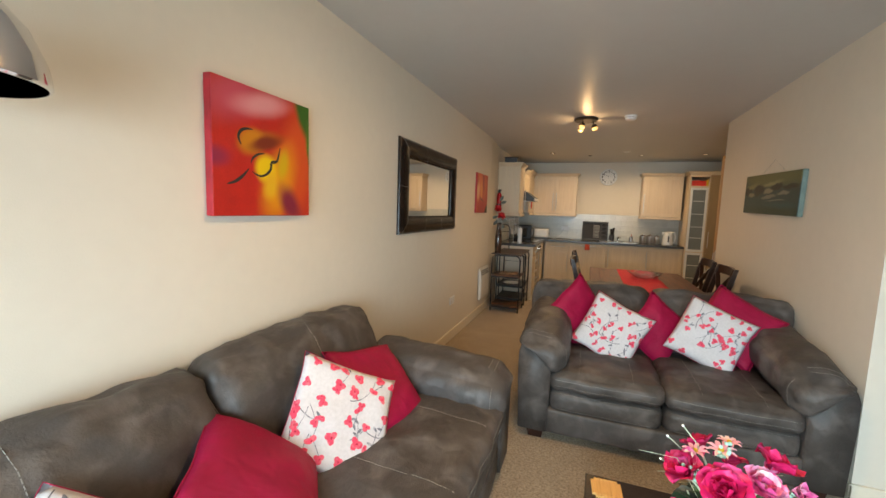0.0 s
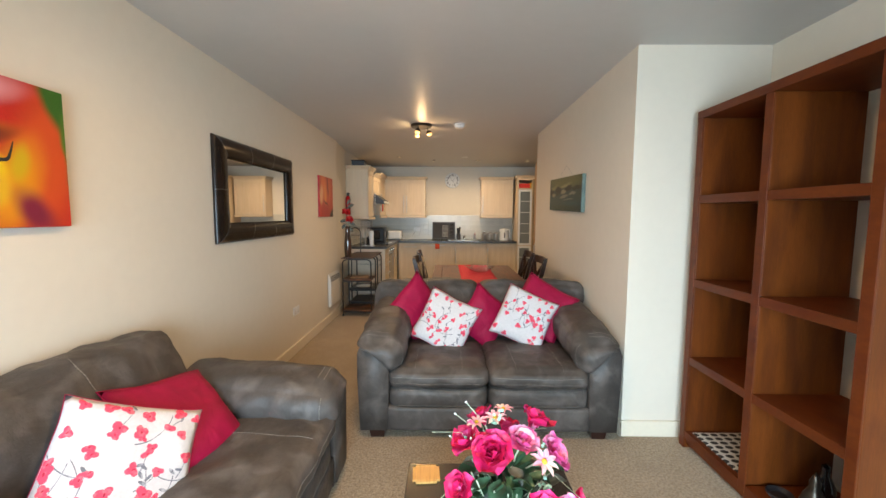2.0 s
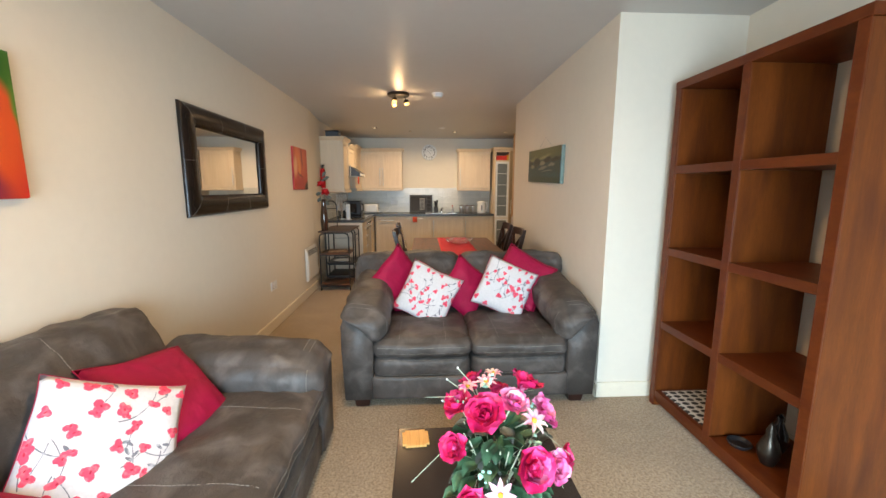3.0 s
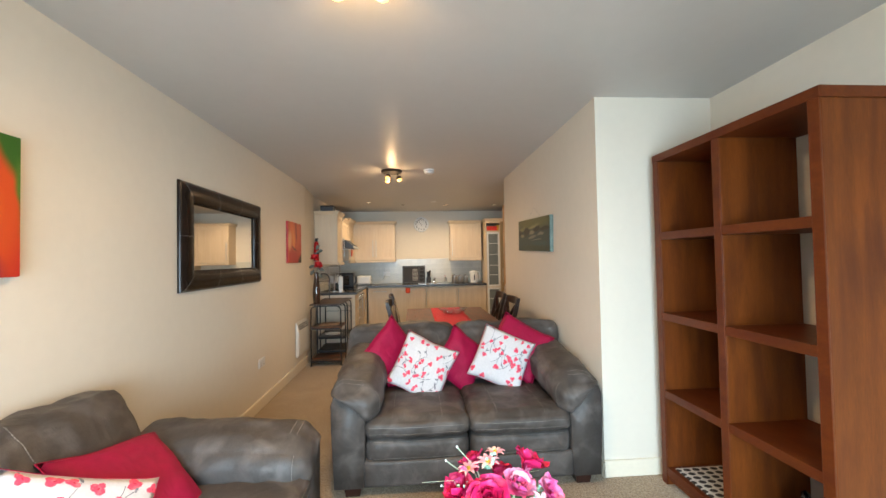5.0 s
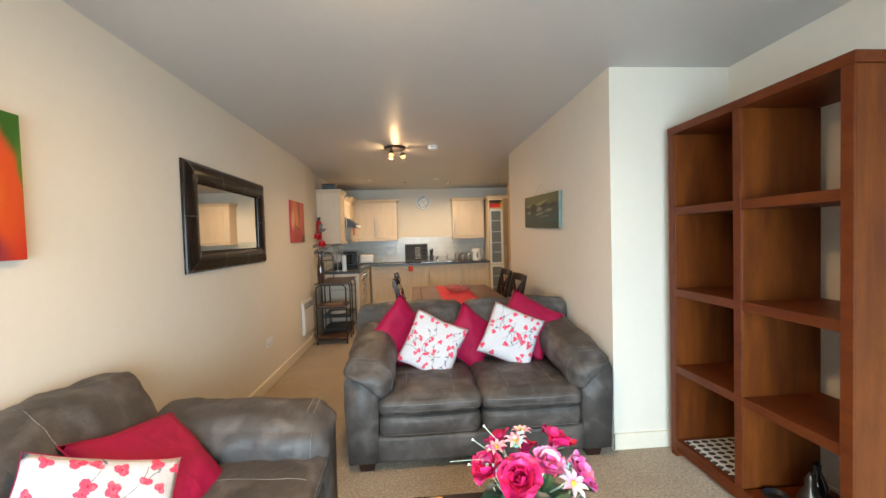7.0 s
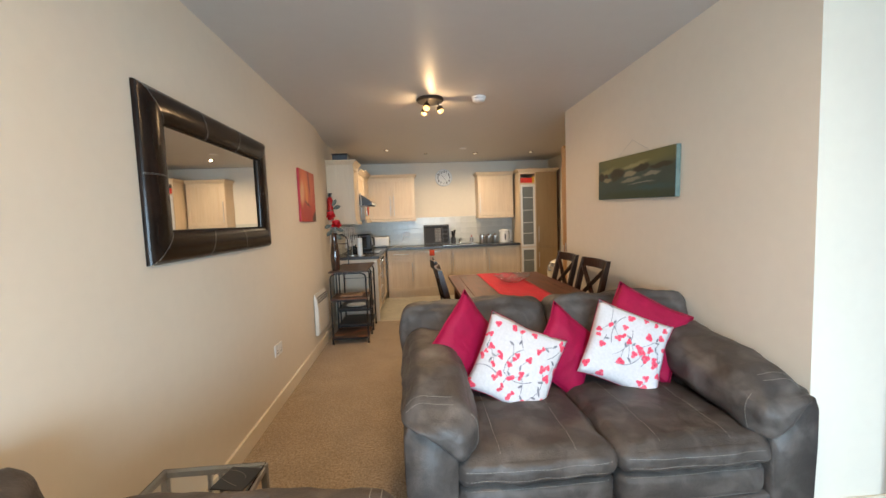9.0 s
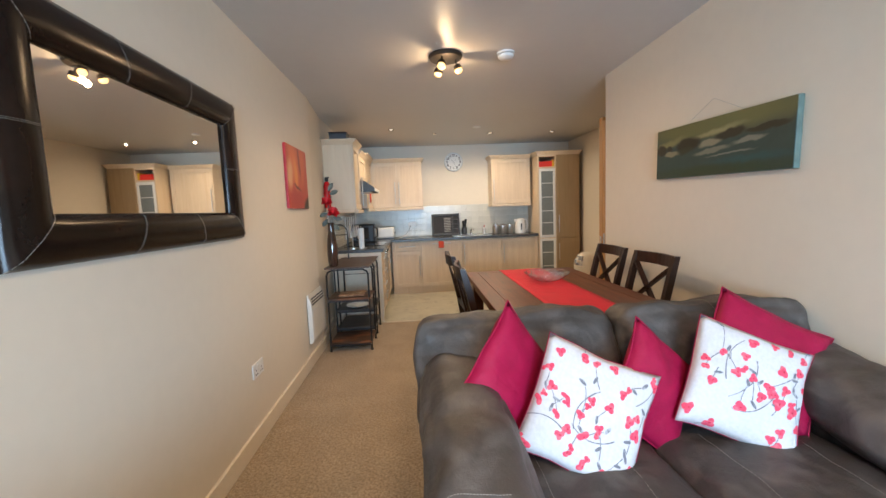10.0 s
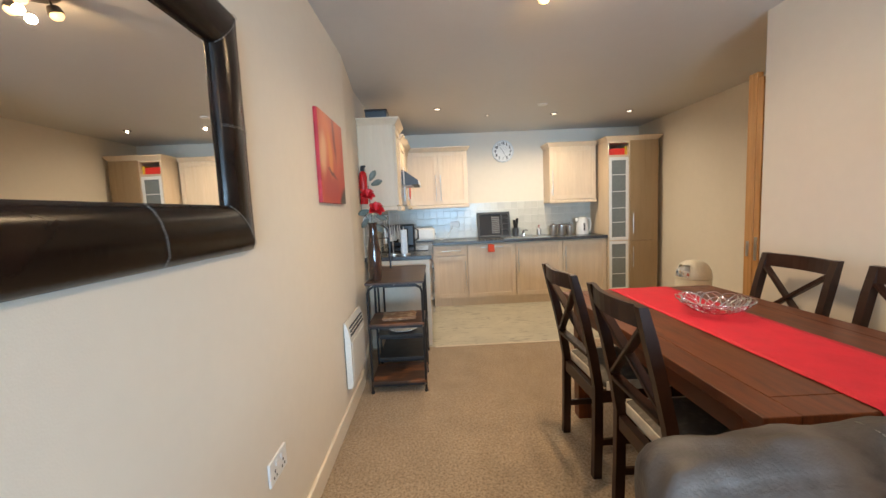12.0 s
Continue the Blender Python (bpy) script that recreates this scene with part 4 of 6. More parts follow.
def wall_mirror():
    s = thing("wall_mirror", pose(WEST, 3.463, 1.569, 0, 0, 90), "wide wall mirror in a padded dark brown leather frame", "mirror")
    W, H, F = 1.272, 0.722, 0.140
    prof = [(0, 0), (0, -0.012), (0.007, -0.024), (0.028, -0.040), (0.072, -0.047), (0.104, -0.045), (0.124, -0.038), (F, -0.024), (F, 0)]
    corners = [(-W / 2, -H / 2, 1, 1), (W / 2, -H / 2, -1, 1), (W / 2, H / 2, -1, -1), (-W / 2, H / 2, 1, -1)]
    for i in range(4):
        bm = bmesh.new()
        a, b = corners[i], corners[(i + 1) % 4]
        k = 14
        rows = []
        for j in range(k + 1):
            t = j / k
            row = []
            for off, y in prof:
                pa = Vector((a[0] + a[2] * off, y, a[1] + a[3] * off))
                pb = Vector((b[0] + b[2] * off, y, b[1] + b[3] * off))
                p = pa.lerp(pb, t)
                p.y += 0.002 * noise.noise(p * 9) if y < -0.02 else 0
                row.append(bm.verts.new(p))
            rows.append(row)
        for r0, r1 in zip(rows, rows[1:]):
            for q in range(len(prof) - 1):
                bm.faces.new((r0[q], r0[q + 1], r1[q + 1], r1[q]))
        part("frame_side", bm, "dark_leather", s, smooth=2)
        seams = [0.0] + ([1 / 3, 2 / 3] if i % 2 == 0 else [0.5])
        for t in seams:
            pts = []
            for off, y in prof[1:8]:
                pa = Vector((a[0] + a[2] * off, y - 0.0035, a[1] + a[3] * off))
                pb = Vector((b[0] + b[2] * off, y - 0.0035, b[1] + b[3] * off))
                pts.append(pa.lerp(pb, t))
            if t:
                stitches(s, pts, "frame_seam", 0.007, 0.00035)
                stitches(s, [p + (Vector((0.0045, 0, 0)) if i % 2 == 0 else Vector((0, 0, 0.0045))) for p in pts], "frame_seam", 0.007, 0.00035)
            else:
                stitches(s, pts, "frame_seam", 0.012, 0.0006)
    part("glass", one_box(-W / 2 + F - 0.01, W / 2 - F + 0.01, -0.014, -0.006, -H / 2 + F - 0.01, H / 2 - F + 0.01), "mirror", s, "silvered mirror glass")
    bm = box(bmesh.new(), -W / 2 + F - 0.012, W / 2 - F + 0.012, -0.004, -0.001, -H / 2 + F - 0.012, H / 2 - F + 0.012)
    part("backing", bm, "black", s)
    return s


wall_mirror()


# ---- wall fittings ----
def socket(y, z, label="white double wall socket with two switches"):
    s = thing("wall_socket", pose(WEST, y, z, 0, 0, 90), label, "socket")
    part("plate", one_box(-0.073, 0.073, -0.010, 0, -0.043, 0.043, 0.004), "white", s)
    for x in (-0.035, 0.035):
        part("switch", one_box(x - 0.006 - x * 0.4, x + 0.006 - x * 0.4, -0.014, -0.010, 0.012, 0.030, 0.001), "white", s)
        for dx, dz in ((0, 0.0), (-0.011, -0.02), (0.011, -0.02)):
            part("pin_hole", one_box(x + dx - 0.003, x + dx + 0.003, -0.0112, -0.0098, dz - 0.006, dz + 0.003), "black", s)


socket(4.165, 0.430)
s = thing("panel_heater", pose(WEST, 5.45, 0.212, 0, 0, 90), "cream enamel electric panel heater on the wall above the skirting", "heater")
prof = [(-0.010, 0.0), (-0.040, 0.004), (-0.047, 0.03), (-0.047, 0.30), (-0.040, 0.36), (-0.028, 0.395), (-0.018, 0.424), (-0.010, 0.424)]
bm = bmesh.new()
rows = [[bm.verts.new((x, y, z)) for y, z in prof] for x in (-0.23, -0.218, 0.218, 0.23)]
for a, b in zip(rows, rows[1:]):
    for k in range(len(prof)):
        bm.faces.new((a[k], a[(k + 1) % len(prof)], b[(k + 1) % len(prof)], b[k]))
bm.faces.new(rows[0][::-1]), bm.faces.new(rows[-1])
part("body", bm, "heater", s)
part("front_panel", one_box(-0.20, 0.20, -0.0505, -0.0475, 0.03, 0.295, 0.001), "heater", s)
for k in range(3):
    bar = part("grille_slot", one_box(-0.20, 0.20, -0.004, 0.0, -0.006, 0.006, 0.001), "grey", s, "dark slotted air outlet")
    bar.matrix_basis = pose(0, -0.0425 + 0.004 * k, 0.335 + 0.024 * k, -16, 0, 0)
part("bracket", one_box(-0.2, 0.2, -0.0095, 0, 0.08, 0.32), "grey", s)

# ---- side table, glass ----
s = thing("glass_side_table", (-0.915, 2.515, 0), "small glass-topped side table on a grey metal frame", "table")
TH, hw, hd = 0.462, 0.178, 0.150
for sx in (-1, 1):
    for sy in (-1, 1):
        part("leg", one_box(sx * hw - 0.011, sx * hw + 0.011, sy * hd - 0.011, sy * hd + 0.011, 0, TH, 0.002), "greytube", s)
    part("rail", one_box(sx * hw - 0.010, sx * hw + 0.010, -hd + 0.012, hd - 0.012, TH - 0.024, TH - 0.003, 0.002), "greytube", s)
    part("rail", one_box(-hw + 0.012, hw - 0.012, sx * hd - 0.010, sx * hd + 0.010, TH - 0.024, TH - 0.003, 0.002), "greytube", s)
    part("rail", one_box(-hw + 0.012, hw - 0.012, sx * hd - 0.008, sx * hd + 0.008, 0.33, 0.345, 0.002), "greytube", s)
    for k in (-0.02, 0.02):
        part("bar", one_box(k - 0.006, k + 0.006, sx * hd - 0.006, sx * hd + 0.006, 0.347, TH - 0.026), "greytube", s)
part("tabletop", one_box(-hw - 0.005, hw + 0.005, -hd - 0.005, hd + 0.005, TH, TH + 0.008, 0.002), "glass", s, "clear glass top")
t = thing("dark_coaster", pose(-0.795, 2.575, TH + 0.008, 0, 0, -12), "black coaster with pale line drawing on the glass table", "coaster")
part("plate", one_box(-0.06, 0.06, -0.06, 0.06, 0, 0.005, 0.002), "black", t)
part("drawn_line", tube(bmesh.new(), [(-0.03 + 0.06 * math.cos(a * 1.3), 0.04 * math.sin(a), 0.0055) for a in [i * 0.3 for i in range(16)]], 0.001, 5), "stitch", t)

# ---- coffee table, flowers ----
s = thing("coffee_table", (0.195, 1.775, 0), "low near-black veneered coffee table with flowers on it", "table")
CW, CD, CH = 0.62, 0.90, 0.40
part("tabletop", one_box(0, CW, -CD, 0, CH - 0.035, CH, 0.003), "espresso", s)
for x in (0.0, CW - 0.05):
    for y in (-CD, -0.05):
        part("leg", one_box(x, x + 0.05, y, y + 0.05, 0, CH - 0.035, 0.002), "espresso", s)
part("shelf", one_box(0.05, CW - 0.05, -CD + 0.02, -0.02, 0.12, 0.14, 0.002), "espresso", s)


def coaster(x, y):
    s = thing("bamboo_coaster", pose(x, y, CH, 0, 0, 4), "square bamboo coaster with rounded corners on the dark table", "coaster", "bamboo coasters")
    bm = one_box(-0.052, 0.052, -0.050, 0.050, 0.0, 0.008)
    bmesh.ops.bevel(bm, geom=[e for e in bm.edges if abs(e.verts[0].co.z - e.verts[1].co.z) > 0.005], offset=0.012, segments=5, affect="EDGES")
    part("slab", bm, "bamboo", s)
    bm = bmesh.new()
    tube(bm, [(sx * (0.034 + 0.009 * math.cos(a)), sy * (0.032 + 0.009 * math.sin(a)), 0.0082) for sx, sy, turn in ((1, 1, 0), (-1, 1, 1), (-1, -1, 0), (1, -1, 1)) for a in [(math.pi / 2) * ((4 - i if turn else i) / 4) for i in range(5)]], 0.0014, 6, True)
    part("rim", bm, "bamboo", s)


coaster(0.268, 1.70)

rnd = random.Random(11)


def petal(bm, m, length, width, cup, curl, n=5, blunt=1.0):
    """One curved petal from the origin along +x of m, open towards +z; blunt: 1 for a round tip, 0 for a pointed one."""
    rows = []
    ruffle = rnd.uniform(0, 6)
    for i in range(n + 1):
        t = i / n
        round_w = min(1.0, 0.30 + 1.6 * t) * math.sqrt(max(0.0, 1 - max(0, (t - 0.45) / 0.56) ** 2))
        w = width * (blunt * round_w + (1 - blunt) * math.sin(math.pi * (0.10 + 0.86 * t)))
        z = cup * t * t + curl * max(0, t - 0.65) ** 2 * -4
        row = []
        for j in (-2, -1, 0, 1, 2):
            edge = 0.05 * width * t * math.sin(ruffle + 2.1 * j)
            row.append(bm.verts.new(m @ Vector((length * t, w * j / 4, z * length + 0.16 * width * (abs(j) / 2) ** 2 + edge))))
        rows.append(row)
    for a, b in zip(rows, rows[1:]):
        for j in range(4):
            bm.faces.new((a[j], a[j + 1], b[j + 1], b[j]))


def blossom(owner, at, up, r, outer, inner):
    """A full rose: rings of petals that stand steeper towards the middle."""
    q = Vector(up).to_track_quat("Z", "Y").to_matrix().to_4x4()
    s = thing("rose", Matrix.Translation(at) @ q, "full pink silk rose in the vase bouquet", "flower", "roses of the bouquet")
    for k, (count, tilt, length, width) in enumerate(((6, 8, 0.98, 1.15), (6, 30, 0.90, 1.05), (6, 50, 0.78, 0.88), (5, 66, 0.62, 0.70), (4, 78, 0.48, 0.50))):
        for i in range(count):
            bm = bmesh.new()
            a = 360 * i / count + k * 27 + rnd.uniform(-9, 9)
            m = pose(0, 0, -0.006 * k, 0, 0, a) @ pose(r * 0.05, 0, 0, 0, -tilt + rnd.uniform(-7, 7), 0)
            petal(bm, m, r * length * rnd.uniform(0.9, 1.05), r * width, 0.42, rnd.uniform(0.0, 1.0))
            part("petal", bm, outer if rnd.random() < (0.85 if k < 3 else 0.45) else inner, s, smooth=2)
    bm = bmesh.new()
    bmesh.ops.create_uvsphere(bm, u_segments=8, v_segments=6, radius=r * 0.14, matrix=Matrix.Translation((0, 0, r * 0.16)))
    part("heart", bm, inner, s, smooth=2)
    part("stalk", tube(bmesh.new(), [(0, 0, -0.004), (0, 0, -0.06), (0.01, 0, -0.10)], 0.0025, 6), "stem", s)
    return s


def daisy(at, up, r, material, count=8):
    q = Vector(up).to_track_quat("Z", "Y").to_matrix().to_4x4()
    s = thing("daisy", Matrix.Translation(at) @ q, "small pale pink daisy with a yellow heart in the bouquet", "flower", "daisies of the bouquet")
    for i in range(count):
        bm = bmesh.new()
        petal(bm, pose(0, 0, 0, 0, 0, 360 * i / count) @ pose(r * 0.1, 0, 0, 0, -12, 0), r, r * 0.42, 0.1, 0.5, 4, 0.3)
        part("petal", bm, material, s, smooth=2)
    bm = bmesh.new()
    bmesh.ops.create_uvsphere(bm, u_segments=8, v_segments=6, radius=r * 0.22, matrix=Matrix.Translation((0, 0, r * 0.06)))
    part("heart", bm, "yellow", s, smooth=2)


FC = Vector((0.51, 1.26, 0.625))
vase = thing("flower_vase", (FC.x, FC.y, CH), "clear glass vase holding the pink silk bouquet", "vase")
part("bowl", lathe(bmesh.new(), [(0.0, 0), (0.045, 0), (0.055, 0.02), (0.050, 0.10), (0.062, 0.19), (0.059, 0.19), (0.046, 0.10), (0.050, 0.022), (0.0, 0.012)]), "glass", vase, smooth=True)
bm = bmesh.new()
for i in range(16):
    a = i * 2.4
    tube(bm, [(0.02 * math.cos(a), 0.02 * math.sin(a), 0.03), (0.03 * math.cos(a), 0.03 * math.sin(a), 0.17), (0.10 * math.cos(a), 0.10 * math.sin(a), 0.33)], 0.0022, 5)
part("stems", bm, "stem", vase, "bundle of pale green stems", kind="stuff")
ROSES = [(-0.105, 0.02, 0.165, 0.058, "hotpink", "pink"), (-0.045, -0.06, 0.185, 0.066, "hotpink", "hotpink"), (0.035, -0.02, 0.190, 0.052, "pink", "blush"),
         (0.085, 0.07, 0.195, 0.060, "hotpink", "pink"), (0.115, -0.01, 0.155, 0.056, "pink", "hotpink"), (-0.125, -0.07, 0.100, 0.050, "hotpink", "pink"),
         (0.05, -0.16, 0.110, 0.066, "hotpink", "pink"), (0.115, -0.13, 0.085, 0.052, "pink", "pink"), (-0.06, 0.10, 0.195, 0.045, "hotpink", "hotpink"),
         (0.165, -0.06, 0.060, 0.042, "hotpink", "hotpink"), (-0.09, -0.17, 0.03, 0.050, "hotpink", "pink"), (0.01, 0.10, 0.165, 0.045, "hotpink", "hotpink")]
for x, y, z, r, a, b in ROSES:
    blossom(None, FC + Vector((x, y, z)), (x * 2.2, y * 2.2 - 0.10, z + 0.12), r * 0.86, a, b)
for x, y, z, r in ((-0.03, 0.04, 0.225, 0.030), (-0.08, 0.05, 0.205, 0.028), (0.08, -0.07, 0.170, 0.034), (-0.03, -0.19, 0.06, 0.034), (0.00, 0.09, 0.225, 0.026)):
    daisy(FC + Vector((x, y, z)), (x, y - 0.08, z + 0.1), r, "blush")
for k in range(7):
    a = rnd.uniform(0, 6.28)
    c = FC + Vector(((-0.03, 0.075, -0.06, 0.02, -0.02, 0.09, -0.1)[k], (0.03, -0.11, -0.15, -0.21, 0.07, -0.02, 0.0)[k], (0.225, 0.135, 0.075, 0.02, 0.225, 0.17, 0.18)[k]))
    bm = bmesh.new()
    for i in range(9):
        bmesh.ops.create_icosphere(bm, subdivisions=1, radius=0.0048, matrix=Matrix.Translation([rnd.uniform(-0.014, 0.014) for _ in range(3)]))
    s = thing("floret_cluster", c, "cluster of tiny aqua florets in the bouquet", "flower", "aqua florets of the bouquet")
    part("buds", bm, "aqua", s)
s = thing("bouquet_foliage", FC, "dark green silk leaves and pale wisps of the bouquet", "foliage")
for i in range(130):
    a, el = i * 2.399, rnd.uniform(-30, 50)
    rr = rnd.uniform(0.01, 0.17)
    z = rnd.uniform(-0.03, 0.135) - rr * 0.35
    bm = bmesh.new()
    m = pose(rr * 0.6 * math.cos(a), rr * 0.75 * math.sin(a), z, 0, 0, math.degrees(a)) @ pose(0, 0, 0, 0, -el, 0)
    petal(bm, m, rnd.uniform(0.05, 0.08), rnd.uniform(0.036, 0.056), 0.1, 0.8, 5, 0.7)
    part("leaf", bm, "leaf" if i % 5 else "greyleaf", s, smooth=2)
for i in range(14):
    a = i * 2.399 + 0.5
    e = Vector((math.cos(a) * rnd.uniform(0.18, 0.25), math.sin(a) * rnd.uniform(0.16, 0.22), rnd.uniform(-0.12, 0.20)))
    part("wisp", tube(bmesh.new(), [(0, 0, -0.02), tuple(e * 0.6 + Vector((0, 0, 0.07))), tuple(e * 1.0 + Vector((0, 0, -0.02)))], 0.0008, 5), "stem", s)
for x, y, z in ((-0.14, 0.07, 0.22), (-0.155, 0.05, 0.165), (-0.11, 0.06, 0.26)):
    part("twig", tube(bmesh.new(), [(-0.03, 0.02, 0.12), (x * 0.7, y, z * 0.85), (x, y, z)], 0.0014, 5), "stem", s)
    bm = bmesh.new()
    bmesh.ops.create_uvsphere(bm, u_segments=6, v_segments=5, radius=0.0032, matrix=Matrix.Translation((x, y, z)))
    part("bud", bm, "paper", s)


# ---- ceiling fittings ----
def spot_cluster(x, y, turn, lit_power):
    s = thing("ceiling_spotlight", pose(x, y, CEIL, 0, 0, turn), "round dark bronze ceiling light with three lit spot heads", "ceiling light", "ceiling spotlights")
    part("ceiling_plate", lathe(bmesh.new(), [(0.0, 0), (0.118, 0), (0.122, -0.012), (0.112, -0.028), (0.0, -0.034)], 36), "bronze", s, smooth=True)
    for k in range(3):
        a = radians(120 * k)
        c = Vector((0.072 * math.cos(a), 0.072 * math.sin(a), -0.045))
        down = Vector((0.35 * math.cos(a), 0.35 * math.sin(a), -1)).normalized()
        arm = part("arm", tube(bmesh.new(), [c + Vector((0, 0, 0.02)), c, c + down * 0.02], 0.006, 8), "bronze", s, smooth=True)
        q = (-down).to_track_quat("Z", "Y").to_matrix().to_4x4()
        q.translation = c + down * 0.018
        bm = lathe(bmesh.new(), [(0.0, 0), (0.022, -0.002), (0.028, -0.012), (0.033, -0.036), (0.030, -0.036), (0.025, -0.014), (0.0, -0.012)], 20)
        bm.transform(q)
        part("spot_head", bm, "bronze", s, smooth=True)
        bm = lathe(bmesh.new(), [(0.0, -0.016), (0.018, -0.020), (0.027, -0.040), (0.027, -0.050), (0.016, -0.062), (0.0, -0.066)], 16)
        bm.transform(q)
        part("bulb", bm, "bulb", s, "glowing warm bulb", smooth=2)
        p = s.matrix_basis @ (c + down * 0.12)
        lamp("spot_lamp", "SPOT", look(p, p + (s.matrix_basis.to_3x3() @ down)), lit_power, WARM, spot_size=radians(150), spot_blend=0.9, shadow_soft_size=0.02)
    lamp("bulb_spill", "POINT", Matrix.Translation((x, y, CEIL - 0.15)), lit_power * 0.24, WARM, shadow_soft_size=0.02)
    return s


spot_cluster(0.045, 4.77, 5, 28)
spot_cluster(0.12, 1.56, 30, 46)
s = thing("smoke_alarm", (0.475, 4.74, CEIL), "round white smoke alarm on the ceiling", "smoke alarm")
part("base", lathe(bmesh.new(), [(0.0, 0), (0.062, 0), (0.062, -0.014), (0.0, -0.014)]), "white", s, smooth=True)
part("cap", lathe(bmesh.new(), [(0.0, -0.018), (0.056, -0.018), (0.054, -0.034), (0.040, -0.044), (0.0, -0.046)]), "white", s, smooth=True)
part("vent_ring", lathe(bmesh.new(), [(0.0, -0.0135), (0.050, -0.0135), (0.050, -0.0185), (0.0, -0.0185)]), "grey", s)


def downlight(x, y, r=0.042, lit=50):
    s = thing("downlight", (x, y, CEIL), "small recessed chrome downlight in the kitchen ceiling", "downlight", "kitchen downlights")
    part("rim", lathe(bmesh.new(), [(r * 0.72, -0.001), (r, -0.001), (r, -0.006), (r * 0.75, -0.008), (r * 0.72, -0.001)], 28), "bronze", s, smooth=True)
    part("lens", lathe(bmesh.new(), [(0, -0.004), (r * 0.70, -0.004), (r * 0.70, -0.0015), (0, -0.0015)], 20), "downbulb" if lit else "white", s)
    if lit:
        lamp("down_lamp", "SPOT", look((x, y, CEIL - 0.02), (x, y, 0)), lit, (1.0, 0.76, 0.47), spot_size=radians(170), spot_blend=0.8, shadow_soft_size=0.012)


downlight(-0.508, 7.24, lit=42)
downlight(0.088, 7.61, 0.026, 36)
downlight(0.902, 7.66, 0.042, 62)
downlight(1.829, 7.67, 0.042, 6)
s = thing("ceiling_cover", (0.644, 7.22, CEIL), "flat round white cover plate on the kitchen ceiling", "cover plate")
part("disc", lathe(bmesh.new(), [(0, 0), (0.055, 0), (0.052, -0.008), (0, -0.010)], 28), "white", s, smooth=True)

# ---- arc lamp ----
s = thing("arc_floor_lamp", (-1.06, -0.495, -0.035 + 0.035), "chrome arc floor lamp with a dome shade over the long sofa", "floor lamp")
part("base", lathe(bmesh.new(), [(0, 0), (0.13, 0), (0.13, 0.03), (0.12, 0.036), (0, 0.036)], 32), "chrome", s, smooth=True)
part("pole", tube(bmesh.new(), [(0, 0, 0.03), (0, 0, 1.2), (0, 0.05, 1.6), (0.03, 0.25, 1.93), (0.06, 0.55, 2.06), (0.10, 0.85, 2.0), (0.118, 1.04, 1.805)], 0.012, 10), "chrome", s, smooth=True)
part("shade", lathe(bmesh.new(), [(0.168, 0.0), (0.172, 0.004), (0.166, 0.05), (0.145, 0.105), (0.105, 0.155), (0.05, 0.185), (0.02, 0.19), (0.02, 0.184), (0.10, 0.148), (0.140, 0.10), (0.160, 0.05), (0.165, 0.0)], 40, (0.118, 1.04, 1.613)), "chrome", s, smooth=True)


# ---- dining ----
def dining_table():
    s = thing("dining_table", (0.19, 3.725, 0), "brown wooden dining table with plank top and red runner", "table")
    W, D, H = 0.93, 1.51, 0.77
    for x0, x1 in ((0.10, 0.343), (0.345, 0.588), (0.590, 0.83)):
        part("top_plank", one_box(x0, x1, 0.10, D - 0.10, H - 0.035, H, 0.0015), "tablewood", s)
    part("top_border", one_box(0, 0.098, 0, D, H - 0.035, H, 0.003), "tablewood", s)
    part("top_border", one_box(W - 0.098, W, 0, D, H - 0.035, H, 0.003), "tablewood", s)
    part("top_border", one_box(0.0985, W - 0.0985, 0, 0.098, H - 0.035, H, 0.003), "tablewood", s)
    part("top_border", one_box(0.0985, W - 0.0985, D - 0.098, D, H - 0.035, H, 0.003), "tablewood", s)
    for a in ((0.06, W - 0.06, 0.06, 0.085), (0.06, W - 0.06, D - 0.085, D - 0.06), (0.06, 0.085, 0.086, D - 0.086), (W - 0.085, W - 0.06, 0.086, D - 0.086)):
        part("apron", one_box(*a, H - 0.14, H - 0.036, 0.002), "tablewood", s)
    for x in (0.05, W - 0.13):
        for y in (0.05, D - 0.13):
            part("leg", one_box(x, x + 0.08, y, y + 0.08, 0, H - 0.036, 0.004), "tablewood", s)


dining_table()
s = thing("table_runner", (0.485, 3.725, 0.77), "red cloth runner draped over the dining table's ends", "table runner")
bm = bmesh.new()
path = [(-0.006, -0.22), (-0.006, -0.10), (-0.006, -0.004), (0.004, 0.004)] + [(0.004 + 1.502 * i / 30, 0.0035) for i in range(1, 31)] + [(1.518, -0.004), (1.518, -0.10), (1.518, -0.22)]
rows = []
for k, (y, z) in enumerate(path):
    rows.append([bm.verts.new((x + 0.004 * noise.noise(Vector((y * 6, x * 3, 2))), y, z + (0.0025 * max(0, noise.noise(Vector((x * 14, y * 9, 0)))) if 3 < k < 34 else 0))) for x in [0.365 * j / 10 for j in range(11)]])
for a, b in zip(rows, rows[1:]):
    for j in range(10):
        bm.faces.new((a[j], a[j + 1], b[j + 1], b[j]))
for y in (-0.0075, 1.5195):
    part("hem", one_box(0.001, 0.364, y - 0.0012, y + 0.0012, -0.219, -0.200, 0.0005), "red", s)
part("cloth", bm, "red", s, smooth=2).modifiers.new("thickness", "SOLIDIFY").thickness = 0.002
s = thing("wire_bowl", (0.71, 4.62, 0.775), "open silver wire-mesh fruit bowl on the red runner", "bowl")
bm = bmesh.new()
wr = random.Random(5)


